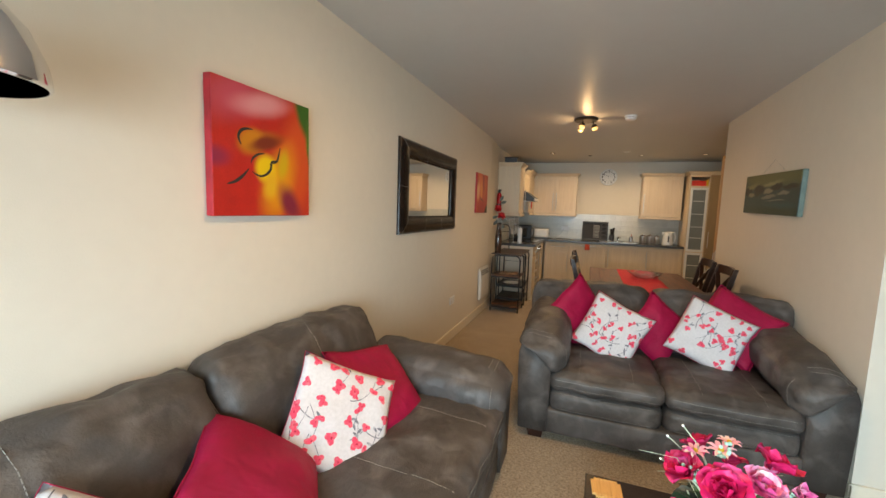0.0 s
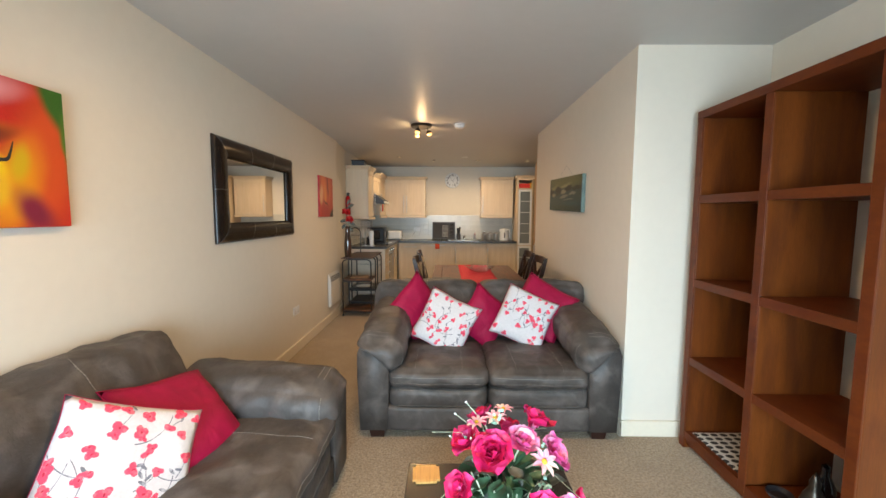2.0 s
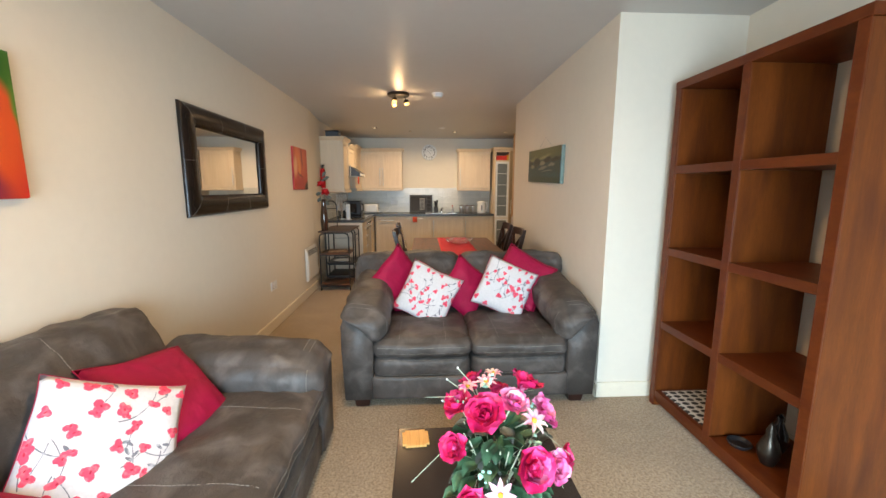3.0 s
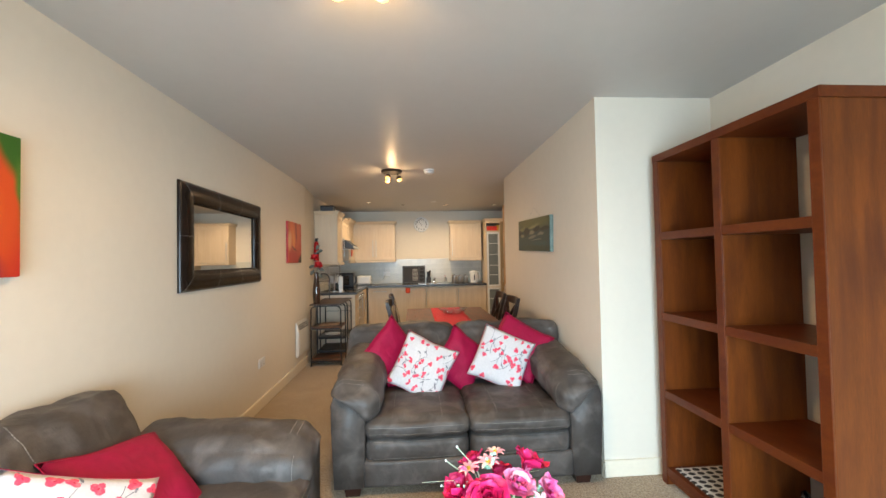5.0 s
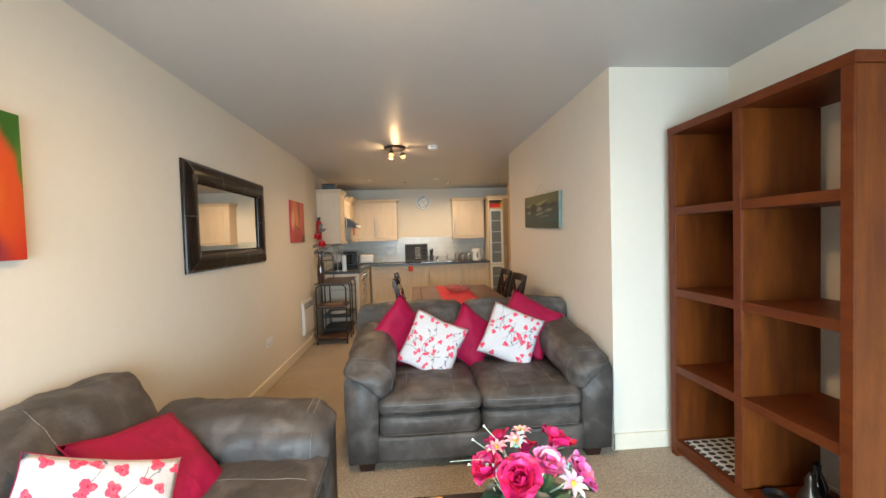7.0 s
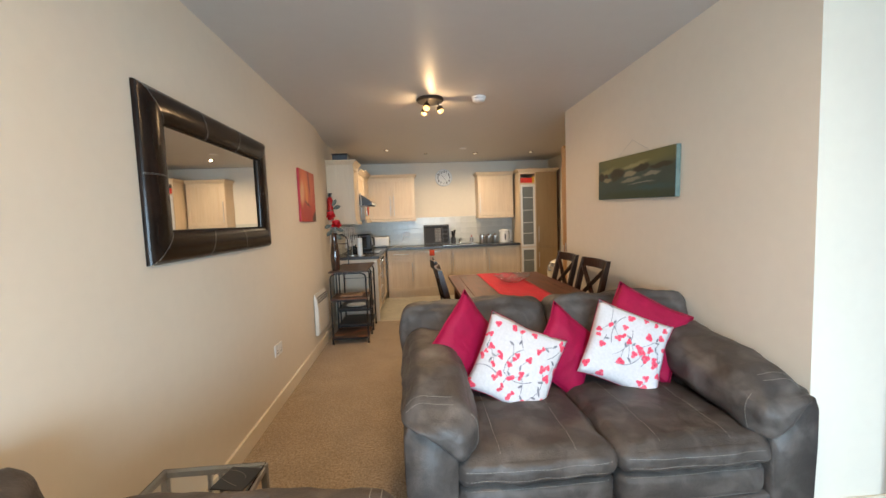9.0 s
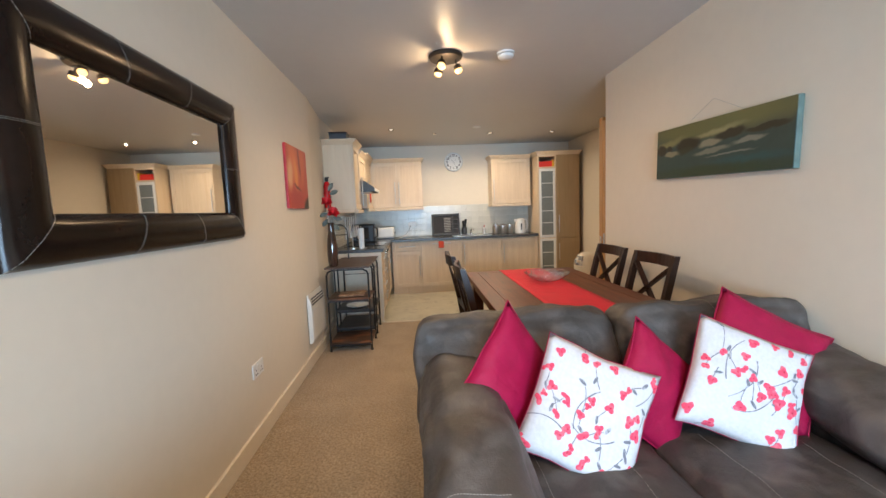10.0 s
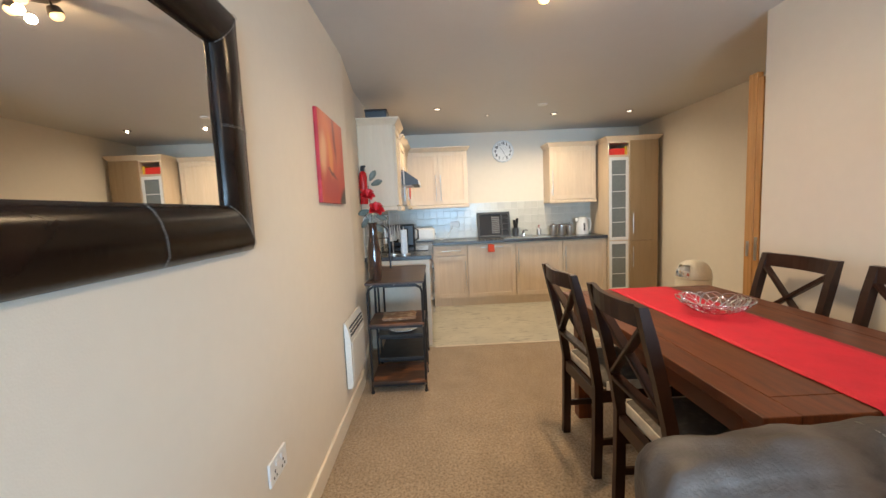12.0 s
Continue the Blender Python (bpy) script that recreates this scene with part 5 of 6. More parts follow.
def bowl_pt(a, t):
    r = 0.055 + 0.105 * t
    return (r * math.cos(a) * 1.0, r * math.sin(a), 0.004 + 0.062 * t ** 1.7)


tube(bm, [bowl_pt(2 * math.pi * i / 40, 0.0) for i in range(40)], 0.003, 6, True)
for k in range(46):
    a0, d = wr.uniform(0, 6.28), wr.choice((-1, 1)) * wr.uniform(0.7, 1.6)
    t0, ph = wr.uniform(0, 0.4), wr.uniform(0, 3)
    tube(bm, [bowl_pt(a0 + d * i / 8, min(1.0, max(0, t0 + 0.75 * math.sin(math.pi * i / 8 + 0.1 * ph)))) for i in range(9)], 0.0022, 5)
part("wire_mesh", bm, "chrome", s, smooth=2)


def chair():
    """A cross-back chair: seat towards +x from its back, back posts at x about 0."""
    s = thing("dining_chair", Matrix(), "dark cross-back dining chair with grey seat pad, at the table", "chair", "chairs round the table")
    w, H = 0.43, 0.99

    def back_x(z):
        return 0.035 if z < 0.45 else 0.035 - 0.115 * ((z - 0.45) / (H - 0.45)) ** 1.25
    for y in (-w / 2 + 0.018, w / 2 - 0.018):
        bm = bmesh.new()
        zs = [0, 0.2, 0.45, 0.6, 0.75, 0.88, H]
        ring = []
        for z in zs:
            x = back_x(z) + (0.03 * (0.3 - z) * -1 if z < 0.3 else 0)
            hw = 0.017
            dd = 0.020 if z < 0.9 else 0.015
            ring.append([bm.verts.new((x + a * dd, y + b * hw, z)) for a, b in ((-1, -1), (1, -1), (1, 1), (-1, 1))])
        for a, b in zip(ring, ring[1:]):
            for k in range(4):
                bm.faces.new((a[k], a[(k + 1) % 4], b[(k + 1) % 4], b[k]))
        bm.faces.new(ring[0][::-1]), bm.faces.new(ring[-1])
        part("back_post", bm, "darkwood", s)
        part("front_leg", one_box(0.395, 0.435, y - 0.019, y + 0.019, 0, 0.43, 0.003), "darkwood", s)
        part("side_rail", one_box(0.056, 0.394, y - 0.011, y + 0.011, 0.375, 0.435, 0.002), "darkwood", s)
        part("stretcher", one_box(0.05, 0.394, y - 0.009, y + 0.009, 0.16, 0.19, 0.002), "darkwood", s)
    iw = w / 2 - 0.036
    bm = bmesh.new()
    cur = []
    for k in range(9):
        t = k / 8
        y = -iw + 2 * iw * t
        dip = -0.028 * math.sin(math.pi * t)
        x = back_x(0.95) + dip
        cur.append([bm.verts.new(p) for p in ((x - 0.010, y, 0.918), (x + 0.010, y, 0.918), (x + 0.004, y, H), (x - 0.015, y, H))])
    for a, b in zip(cur, cur[1:]):
        for k in range(4):
            bm.faces.new((a[k], a[(k + 1) % 4], b[(k + 1) % 4], b[k]))
    bm.faces.new(cur[0][::-1]), bm.faces.new(cur[-1])
    part("top_rail", bm, "darkwood", s)
    part("lower_rail", beam(bmesh.new(), (back_x(0.60), -iw, 0.60), (back_x(0.60), iw, 0.60), 0.020, 0.045, up=(1, 0, 0)), "darkwood", s)
    for sy in (-1, 1):
        part("cross_bar", beam(bmesh.new(), (back_x(0.62) + 0.003 * sy, -sy * iw, 0.625), (back_x(0.91) + 0.003 * sy, sy * iw, 0.915), 0.018, 0.034, up=(1, 0, 0)), "darkwood", s)
    part("seat_rail", one_box(0.40, 0.43, -w / 2 + 0.039, w / 2 - 0.039, 0.375, 0.435, 0.002), "darkwood", s)
    part("seat_rail", one_box(0.02, 0.05, -w / 2 + 0.039, w / 2 - 0.039, 0.375, 0.435, 0.002), "darkwood", s)
    pad = part("seat_pad", soft(0.058, 0.45, -w / 2 + 0.004, w / 2 - 0.004, 0.437, 0.492, 0.024, 10, (0, 0, 0.008), 0.003, 2), "seatcloth", s, "grey padded seat", smooth=2)
    for y in (-w / 2, w / 2):
        part("pad_edge", soft(0.07, 0.44, y - 0.004 if y < 0 else y - 0.004, y + 0.004, 0.438, 0.484, 0.003, 4), "padedge", s, "cream patterned pad edge", smooth=2)
    part("pad_edge", soft(0.052, 0.058, -w / 2 + 0.03, w / 2 - 0.03, 0.438, 0.486, 0.003, 4), "padedge", s, "cream patterned pad edge", smooth=2)
    return s


first = chair()
first.matrix_basis = pose(0.10, 4.785, 0, 0, 0, 2)
copy_thing(first, pose(0.11, 4.185, 0, 0, 0, -1))
copy_thing(first, pose(1.225, 4.825, 0, 0, 0, 180))
copy_thing(first, pose(1.225, 4.26, 0, 0, 0, 181))

# ---- shelf stand ----
s = thing("shelf_stand", (-1.105, 5.58, 0), "black metal stand with rustic wooden shelves between heater and worktop", "shelf stand")
SW, SD, TOPZ = 0.41, 0.87, 0.81
for y, top in ((0.012, TOPZ - 0.03), (0.35, TOPZ - 0.03), (0.52, TOPZ - 0.03), (SD - 0.012, TOPZ - 0.03)):
    for x in (0.010, SW - 0.010):
        sgn = 1 if x < 0.1 else -1
        part("post", tube(bmesh.new(), [(x, y, 0), (x, y, top - 0.04), (x + sgn * 0.012, y, top - 0.008), (x + sgn * 0.05, y, top + 0.012)], 0.009, 8), "blackmetal", s, smooth=True)
        part("foot", lathe(bmesh.new(), [(0, 0), (0.013, 0), (0.013, 0.014), (0, 0.014)], 12, (x, y, 0)), "blackmetal", s)
    part("cross_rail", beam(bmesh.new(), (0.05, y, top + 0.012), (SW - 0.05, y, top + 0.012), 0.014, 0.016), "blackmetal", s)
for z in (0.24, 0.33, 0.62, 0.70):
    part("side_bar", tube(bmesh.new(), [(0.010, SD - 0.012, z), (SW - 0.010, SD - 0.012, z)], 0.003, 6), "blackmetal", s)
    part("side_bar", tube(bmesh.new(), [(SW - 0.010, 0.52, z), (SW - 0.010, SD - 0.012, z)], 0.003, 6), "blackmetal", s)
for y0, y1, z, mt in ((0.0, 0.355, 0.07, "rustic"), (0.0, 0.355, 0.50, "rustic"), (0.37, 0.86, 0.302, "slate"), (0.37, 0.86, 0.11, "slate")):
    part("shelf", one_box(0.004, SW - 0.004, y0, y1, z, z + 0.018, 0.002), mt, s)
    for y in (y0 + 0.002, y1 - 0.014):
        part("shelf_rail", one_box(0.02, SW - 0.02, y, y + 0.012, z - 0.018, z - 0.001), "blackmetal", s)
for x, z in ((0.012, 0.06), (SW - 0.012, 0.06), (0.012, 0.49), (SW - 0.012, 0.49), (SW / 2, TOPZ - 0.012)):
    bm = lathe(bmesh.new(), [(0, 0), (0.005, 0), (0.004, 0.003), (0, 0.003)], 10)
    bm.transform(pose(x, 0.004, z, 90, 0, 0))
    part("screw", bm, "chrome", s)
part("shelf_top", one_box(-0.004, SW + 0.004, -0.004, SD + 0.004, TOPZ - 0.007, TOPZ + 0.008, 0.003), "walnut", s, "dark wood top board")
t = thing("metal_arch_rack", (-1.09, 6.32, 0.819), "black metal arched rack behind the tall vase", "rack")
part("arch", tube(bmesh.new(), [(-0.085, 0, 0), (-0.085, 0, 0.30)] + [(-0.085 * math.cos(a) + 0.0, 0, 0.30 + 0.085 * math.sin(a)) for a in [math.pi * i / 12 for i in range(1, 12)]] + [(0.085, 0, 0.30), (0.085, 0, 0)], 0.008, 8), "blackmetal", t, smooth=True)
part("cross_bar", tube(bmesh.new(), [(-0.085, 0, 0.27), (0.085, 0, 0.27)], 0.005, 8), "blackmetal", t, smooth=True)
for k in (-0.04, 0.0, 0.04):
    part("hook", tube(bmesh.new(), [(k, 0, 0.27), (k, -0.015, 0.20), (k + 0.01, -0.03, 0.16)], 0.003, 6), "chrome", t, smooth=True)
t = thing("serving_plate", (-0.90, 6.10, 0.3205), "round white plate lying on the metal stand", "plate")
part("dish", lathe(bmesh.new(), [(0, 0), (0.07, 0), (0.125, 0.014), (0.122, 0.018), (0.068, 0.005), (0, 0.005)], 36), "plate", t, smooth=True)
for k in range(3):
    t = thing("placemat", pose(-0.89, 5.76, 0.5185 + 0.0062 * k, 0, 0, (4, -3, 7)[k]), "stacked printed brown place mat on the metal stand", "placemat", "stacked placemats")
    part("sheet", one_box(-0.12, 0.12, -0.095, 0.095, 0, 0.006, 0.002), "placemat", t)
t = thing("tall_vase", (-1.045, 5.70, 0.819), "tall dark brown glazed vase on the metal stand", "vase")
part("body", lathe(bmesh.new(), [(0, 0), (0.040, 0), (0.044, 0.015), (0.050, 0.09), (0.052, 0.16), (0.044, 0.25), (0.032, 0.33), (0.030, 0.40), (0.034, 0.425), (0.030, 0.425), (0.026, 0.40), (0.0, 0.39)], 32), "vase", t, smooth=True)
s = thing("red_flower_spray", (-1.045, 5.70, 1.235), "spray of dark red silk blooms and grey leaves", "flower")
for x, y, z in ((-0.015, 0.0, 0.30), (0.035, 0.02, 0.17), (-0.01, -0.02, 0.24)):
    part("stalk", tube(bmesh.new(), [(0, 0, -0.15), (x * 0.4, y, z * 0.5), (x, y, z - 0.02)], 0.003, 6), "greyleaf", s)
for (x, y, z), r in (((-0.02, -0.03, 0.200), 0.060), ((0.035, -0.03, 0.095), 0.066)):
    for i in range(9):
        bm = bmesh.new()
        petal(bm, Matrix.Translation((x, y, z)) @ pose(0, 0, 0, 50, 20, 0) @ pose(0, 0, 0, 0, 0, 40 * i) @ pose(0, 0, 0, 0, -22 - 26 * (i % 2), 0), r, r * 0.85, 0.2, 0.6)
        part("petal", bm, "silkred", s, smooth=2)
for x, y, z, a in ((0.0, 0, 0.33, 60), (0.02, 0, 0.30, 20), (-0.05, 0, 0.12, 200), (0.07, 0, 0.08, -20), (-0.06, 0, 0.06, 230), (0.05, 0, 0.02, -50)):
    bm = bmesh.new()
    petal(bm, Matrix.Translation((x * 0.4, y, z - 0.02)) @ pose(0, 0, 0, 90, 0, 0) @ pose(0, 0, 0, 0, 0, a), 0.085, 0.045, 0.1, 0.5)
    part("leaf", bm, "greyleaf", s, smooth=2)
part("loop", tube(bmesh.new(), [(0.055 * math.cos(a), 0.03, 0.01 + 0.075 * math.sin(a)) for a in [math.pi * i / 16 for i in range(17)]], 0.003, 6), "stitch", s)


# ---- kitchen ----
def front(parent, x0, x1, z0, z1, name="door", handle=None, hmat="steel", wood="maple"):
    """A shaker front in the plane y=0 facing -y, with its panel set back and a bar handle ('l', 'r' upright, 't' across)."""
    f = 0.055 if z1 - z0 > 0.2 else 0.022
    g = 0.0042
    x0, x1, z0, z1 = x0 + g, x1 - g, z0 + g, z1 - g
    bm = box(bmesh.new(), x0, x0 + f, 0, 0.019, z0, z1, 0.0012)
    box(bm, x1 - f, x1, 0, 0.019, z0, z1, 0.0012)
    box(bm, x0 + f, x1 - f, 0.0004, 0.019, z0, z0 + f, 0.0012)
    box(bm, x0 + f, x1 - f, 0.0004, 0.019, z1 - f, z1, 0.0012)
    d = part(name, bm, wood, parent)
    part("panel", one_box(x0 + f - 0.002, x1 - f + 0.002, 0.0110, 0.0185, z0 + f - 0.002, z1 - f + 0.002), "maple_panel" if wood == "maple" else wood, d)
    if handle:
        bm = bmesh.new()
        if handle[0] == "t":
            c, zc, L = (x0 + x1) / 2, z1 - (0.035 if z1 - z0 > 0.2 else (z1 - z0) / 2), min(0.30, (x1 - x0) * 0.6)
            a, b = Vector((c - L / 2, -0.028, zc)), Vector((c + L / 2, -0.028, zc))
        else:
            xc = x0 + 0.028 if handle[0] == "l" else x1 - 0.028
            za, zb = (z1 - 0.40, z1 - 0.07) if handle[1] == "t" else (z0 + 0.05, z0 + 0.40)
            a, b = Vector((xc, -0.028, za)), Vector((xc, -0.028, zb))
        tube(bm, [a, b], 0.0072, 10)
        for t in (0.12, 0.88):
            p = a.lerp(b, t)
            tube(bm, [p, p + Vector((0, 0.028, 0))], 0.004, 8)
        part("handle", bm, hmat, d, "brushed steel bar handle", smooth=True)
    return d


def cornice(parent, x0, x1, z, d, left=True, right=True):
    """A stepped, flared top moulding along the front and sides of a wall unit."""
    prof = [(0.0, 0.0), (0.006, 0.012), (0.010, 0.014), (0.028, 0.040), (0.040, 0.050), (0.042, 0.062), (-0.01, 0.062)]
    bm = bmesh.new()
    rows = []
    pts = ([(x0, d, -1, 0)] if left else []) + [(x0, 0, -1 if left else 0, -1), (x1, 0, 1 if right else 0, -1)] + ([(x1, d, 1, 0)] if right else [])
    for x, y, ox, oy in pts:
        rows.append([bm.verts.new((x + ox * o, y + oy * o, z + h)) for o, h in prof])
    for a, b in zip(rows, rows[1:]):
        for k in range(len(prof) - 1):
            bm.faces.new((a[k], a[k + 1], b[k + 1], b[k]))
    for r in (rows[0], rows[-1]):
        bm.faces.new(r)
    part("cornice", bm, "maple", parent)
    part("cap", one_box(x0 + 0.001, x1 - 0.001, 0.001, d, z + 0.052, z + 0.0615), "maple", parent)


def pelmet(parent, x0, x1, z, d, left=True, right=True):
    part("light_rail", one_box(x0 - (0.012 if left else 0), x1 + (0.012 if right else 0), -0.024, 0.012, z - 0.050, z - 0.004, 0.008), "maple", parent)
    if right:
        part("light_rail", one_box(x1 - 0.012, x1 + 0.008, 0.0125, d, z - 0.042, z, 0.006), "maple", parent)
    if left:
        part("light_rail", one_box(x0 - 0.008, x0 + 0.012, 0.0125, d, z - 0.042, z, 0.006), "maple", parent)


UZ0, UZ1 = 1.395, 2.12
# corner wall unit on the end wall
s = thing("wall_cabinet", (0, NORTH - 0.33, 0), "pale maple two-door kitchen wall cabinet in the corner", "cabinet", "kitchen wall cabinets")
part("body", one_box(-0.93, -0.11, 0.021, 0.328, UZ0, UZ1), "maple", s)
front(s, -0.93, -0.52, UZ0, UZ1, handle="rb")
front(s, -0.52, -0.11, UZ0, UZ1, handle="lb")
cornice(s, -0.95, -0.11, UZ1, 0.328, False)
pelmet(s, -0.90, -0.11, UZ0, 0.328, False)
s = thing("wall_cabinet", (0, NORTH - 0.33, 0), "pale maple single-door kitchen wall cabinet beside the tall unit", "cabinet", "kitchen wall cabinets")
part("body", one_box(1.04, 1.69, 0.021, 0.328, UZ0, UZ1), "maple", s)
front(s, 1.04, 1.69, UZ0, UZ1, handle="lb")
cornice(s, 1.04, 1.69, UZ1, 0.328, True, False)
pelmet(s, 1.04, 1.69, UZ0, 0.328, True, False)
# units on the long wall, their fronts facing the room's middle
s = thing("wall_cabinet", pose(RECESS + 0.355, 6.55, 0, 0, 0, 90), "pale maple end wall cabinet with a plain side panel", "cabinet", "kitchen wall cabinets")
part("body", one_box(0, 0.45, 0.021, 0.353, UZ0 - 0.02, UZ1), "maple", s)
front(s, 0.0, 0.45, UZ0 - 0.02, UZ1, handle="rb")
cornice(s, 0.0, 0.45, UZ1, 0.353)
pelmet(s, 0.0, 0.45, UZ0 - 0.02, 0.353)
s = thing("wall_cabinet", pose(RECESS + 0.355, 7.002, 0, 0, 0, 90), "pale maple bridging cabinet above the cooker hood", "cabinet", "kitchen wall cabinets")
part("body", one_box(0, 0.596, 0.021, 0.353, 1.76, UZ1 - 0.06), "maple", s)
front(s, 0.0, 0.596, 1.76, UZ1 - 0.06)
cornice(s, 0.0, 0.596, UZ1 - 0.06, 0.353, False, False)
s = thing("wall_cabinet", pose(RECESS + 0.355, 7.60, 0, 0, 0, 90), "pale maple wall cabinet between hood and corner", "cabinet", "kitchen wall cabinets")
part("body", one_box(0, 0.72, 0.021, 0.353, UZ0, UZ1), "maple", s)
front(s, 0.0, 0.70, UZ0, UZ1, handle="lb")
cornice(s, 0.0, 0.72, UZ1, 0.353, False, False)
pelmet(s, 0.0, 0.70, UZ0, 0.353, False, False)
s = thing("cooker_hood", (RECESS, 7.02, 1.60), "steel visor cooker hood under the bridging cabinet", "cooker hood")
bm = bmesh.new()
vs = [bm.verts.new(p) for p in ((0, 0, 0.0), (0.525, 0, 0.0), (0.525, 0, 0.045), (0.37, 0, 0.158), (0, 0, 0.158), (0, 0.56, 0.0), (0.525, 0.56, 0.0), (0.525, 0.56, 0.045), (0.37, 0.56, 0.158), (0, 0.56, 0.158))]
for f in ((0, 1, 2, 3, 4), (9, 8, 7, 6, 5), (0, 5, 6, 1), (1, 6, 7, 2), (2, 7, 8, 3), (3, 8, 9, 4), (4, 9, 5, 0)):
    bm.faces.new([vs[i] for i in f])
part("canopy", bm, "grey", s)
part("visor_strip", one_box(0.527, 0.537, 0.0, 0.56, 0.002, 0.042, 0.003), "white", s, "white front strip")
part("lens", one_box(0.24, 0.46, 0.08, 0.48, -0.005, -0.001), "bulbglass", s)
s = thing("oven_glove", (-0.895, 7.70, 1.50), "red cloth hanging from a wall cabinet handle", "cloth")
part("cloth", soft(0.006, 0.022, -0.045, 0.045, -0.03, 0.13, 0.008, 6, (0, 0, 0), 0.003, 3), "towel", s, smooth=2)

# base units along the end wall
BZ0, BZ1, FY = 0.115, 0.848, 8.075
runs = [(-0.64, -0.17, "drawer"), (-0.17, 0.485, "t"), (0.485, 1.125, "lt"), (1.125, 1.725, "lt")]
for x0, x1, k in runs:
    s = thing("base_cabinet", (0, FY, 0), {"drawer": "pale maple base cabinet with one drawer over a door", "t": "pale maple appliance front with a top bar handle"}.get(k, "pale maple single-door kitchen base cabinet"), "cabinet", "kitchen base cabinets")
    part("body", one_box(x0 + 0.001, x1 - 0.001, 0.040, 0.58, BZ0, BZ1), "maple", s)
    if k == "drawer":
        front(s, x0 + 0.02, x1, 0.70, BZ1 - 0.01, "drawer", "t")
        front(s, x0 + 0.02, x1, BZ0, 0.695, "door", "rt")
    else:
        front(s, x0, x1, BZ0, BZ1 - 0.01, "door", k)
    part("plinth", one_box(x0, x1, 0.035, 0.052, 0.004, BZ0 - 0.002), "maple", s)
s = thing("tea_towel", (0.15, FY - 0.040, 0.73), "small orange-red towel hanging on the appliance handle", "towel")
part("cloth", soft(-0.045, 0.045, -0.012, 0.008, 0.0, 0.105, 0.009, 8, (0, 0, 0), 0.006, 2, 14), "towel", s, smooth=2)
s = thing("sink_worktop", (0, 0, 0), "dark speckled laminate worktop along the end wall", "worktop")
part("slab", one_box(-0.632, 1.728, 8.04, NORTH, 0.852, 0.89, 0.004), "worktop", s)
s = thing("hob_worktop", (0, 0, 0), "dark speckled laminate worktop along the side wall", "worktop")
part("slab", one_box(RECESS, -0.635, 6.555, NORTH, 0.852, 0.89, 0.004), "worktop", s)

# base units along the side wall
s = thing("base_cabinet", pose(-0.662, 6.575, 0, 0, 0, 90), "maple base cabinet with a cream end panel", "cabinet", "kitchen base cabinets")
part("end_panel", one_box(-0.018, 0.0, 0.0, 0.586, 0.0, 0.85, 0.001), "cream_panel", s, "cream painted end panel")
part("body", one_box(0.001, 0.45, 0.040, 0.58, BZ0, BZ1), "maple", s)
for k, (z0, z1) in enumerate(((BZ0, 0.35), (0.352, 0.53), (0.532, 0.69), (0.692, 0.838))):
    front(s, 0.001, 0.45, z0, z1, "drawer", "t")
part("plinth", one_box(0.0, 0.45, 0.035, 0.052, 0.004, BZ0 - 0.002), "maple", s)
s = thing("oven", pose(-0.662, 7.03, 0, 0, 0, 90), "built-in steel and black glass oven under the hob", "oven")
part("body", one_box(0, 0.596, 0.021, 0.58, BZ0, BZ1), "steel", s)
part("control_panel", one_box(0.002, 0.594, 0.0, 0.02, 0.73, 0.84, 0.002), "steel", s)
part("door", one_box(0.002, 0.594, 0.0, 0.02, 0.20, 0.725, 0.002), "blackgloss", s, "black glass oven door")
part("handle", tube(bmesh.new(), [(0.05, -0.035, 0.68), (0.546, -0.035, 0.68)], 0.008, 10), "chrome", s, smooth=True)
for x in (0.09, 0.2, 0.3, 0.4, 0.5):
    bm = lathe(bmesh.new(), [(0, 0), (0.018, 0), (0.016, 0.022), (0, 0.022)], 16)
    bm.transform(pose(x, 0, 0.785, 90, 0, 0))
    part("knob", bm, "chrome", s, smooth=True)
s = thing("base_cabinet", pose(-0.662, 7.63, 0, 0, 0, 90), "pale maple base cabinet in the kitchen corner", "cabinet", "kitchen base cabinets")
part("body", one_box(0, 0.44, 0.040, 0.58, BZ0, BZ1), "maple", s)
front(s, 0, 0.44, BZ0, BZ1 - 0.01, handle="lt")
part("plinth", one_box(0.0, 0.44, 0.035, 0.052, 0.004, BZ0 - 0.002), "maple", s)
s = thing("hob", (-1.19, 7.05, 0.89), "flat black ceramic hob set on the worktop", "hob")
part("glass_plate", one_box(0, 0.51, 0, 0.56, 0, 0.006, 0.002), "blackgloss", s)
for x, y, r in ((0.13, 0.15, 0.09), (0.38, 0.15, 0.07), (0.13, 0.41, 0.07), (0.38, 0.41, 0.09)):
    part("cooking_ring", tube(bmesh.new(), [(x + r * math.cos(a), y + r * math.sin(a), 0.0062) for a in [2 * math.pi * i / 28 for i in range(28)]], 0.001, 4, True), "grey", s)

# tall units
s = thing("tall_glass_unit", (0, 8.05, 0), "tall narrow maple unit with glass doors and open top niche", "cabinet")
TZ = 2.125
part("side_panel", one_box(1.731, 1.749, 0.0, 0.60, 0, TZ), "maple", s)
part("side_panel", one_box(2.011, 2.024, 0.0, 0.60, 0, TZ), "maple", s)
part("back_panel", one_box(1.7495, 2.0105, 0.585, 0.60, 0.1, TZ), "maple", s)
part("top_panel", one_box(1.7495, 2.0105, 0.002, 0.584, TZ - 0.025, TZ), "maple", s)
part("niche_floor", one_box(1.7495, 2.0105, 0.002, 0.584, 1.92, 1.945), "maple", s)
part("plinth", one_box(1.7495, 2.0105, 0.03, 0.05, 0.004, 0.11), "maple", s)
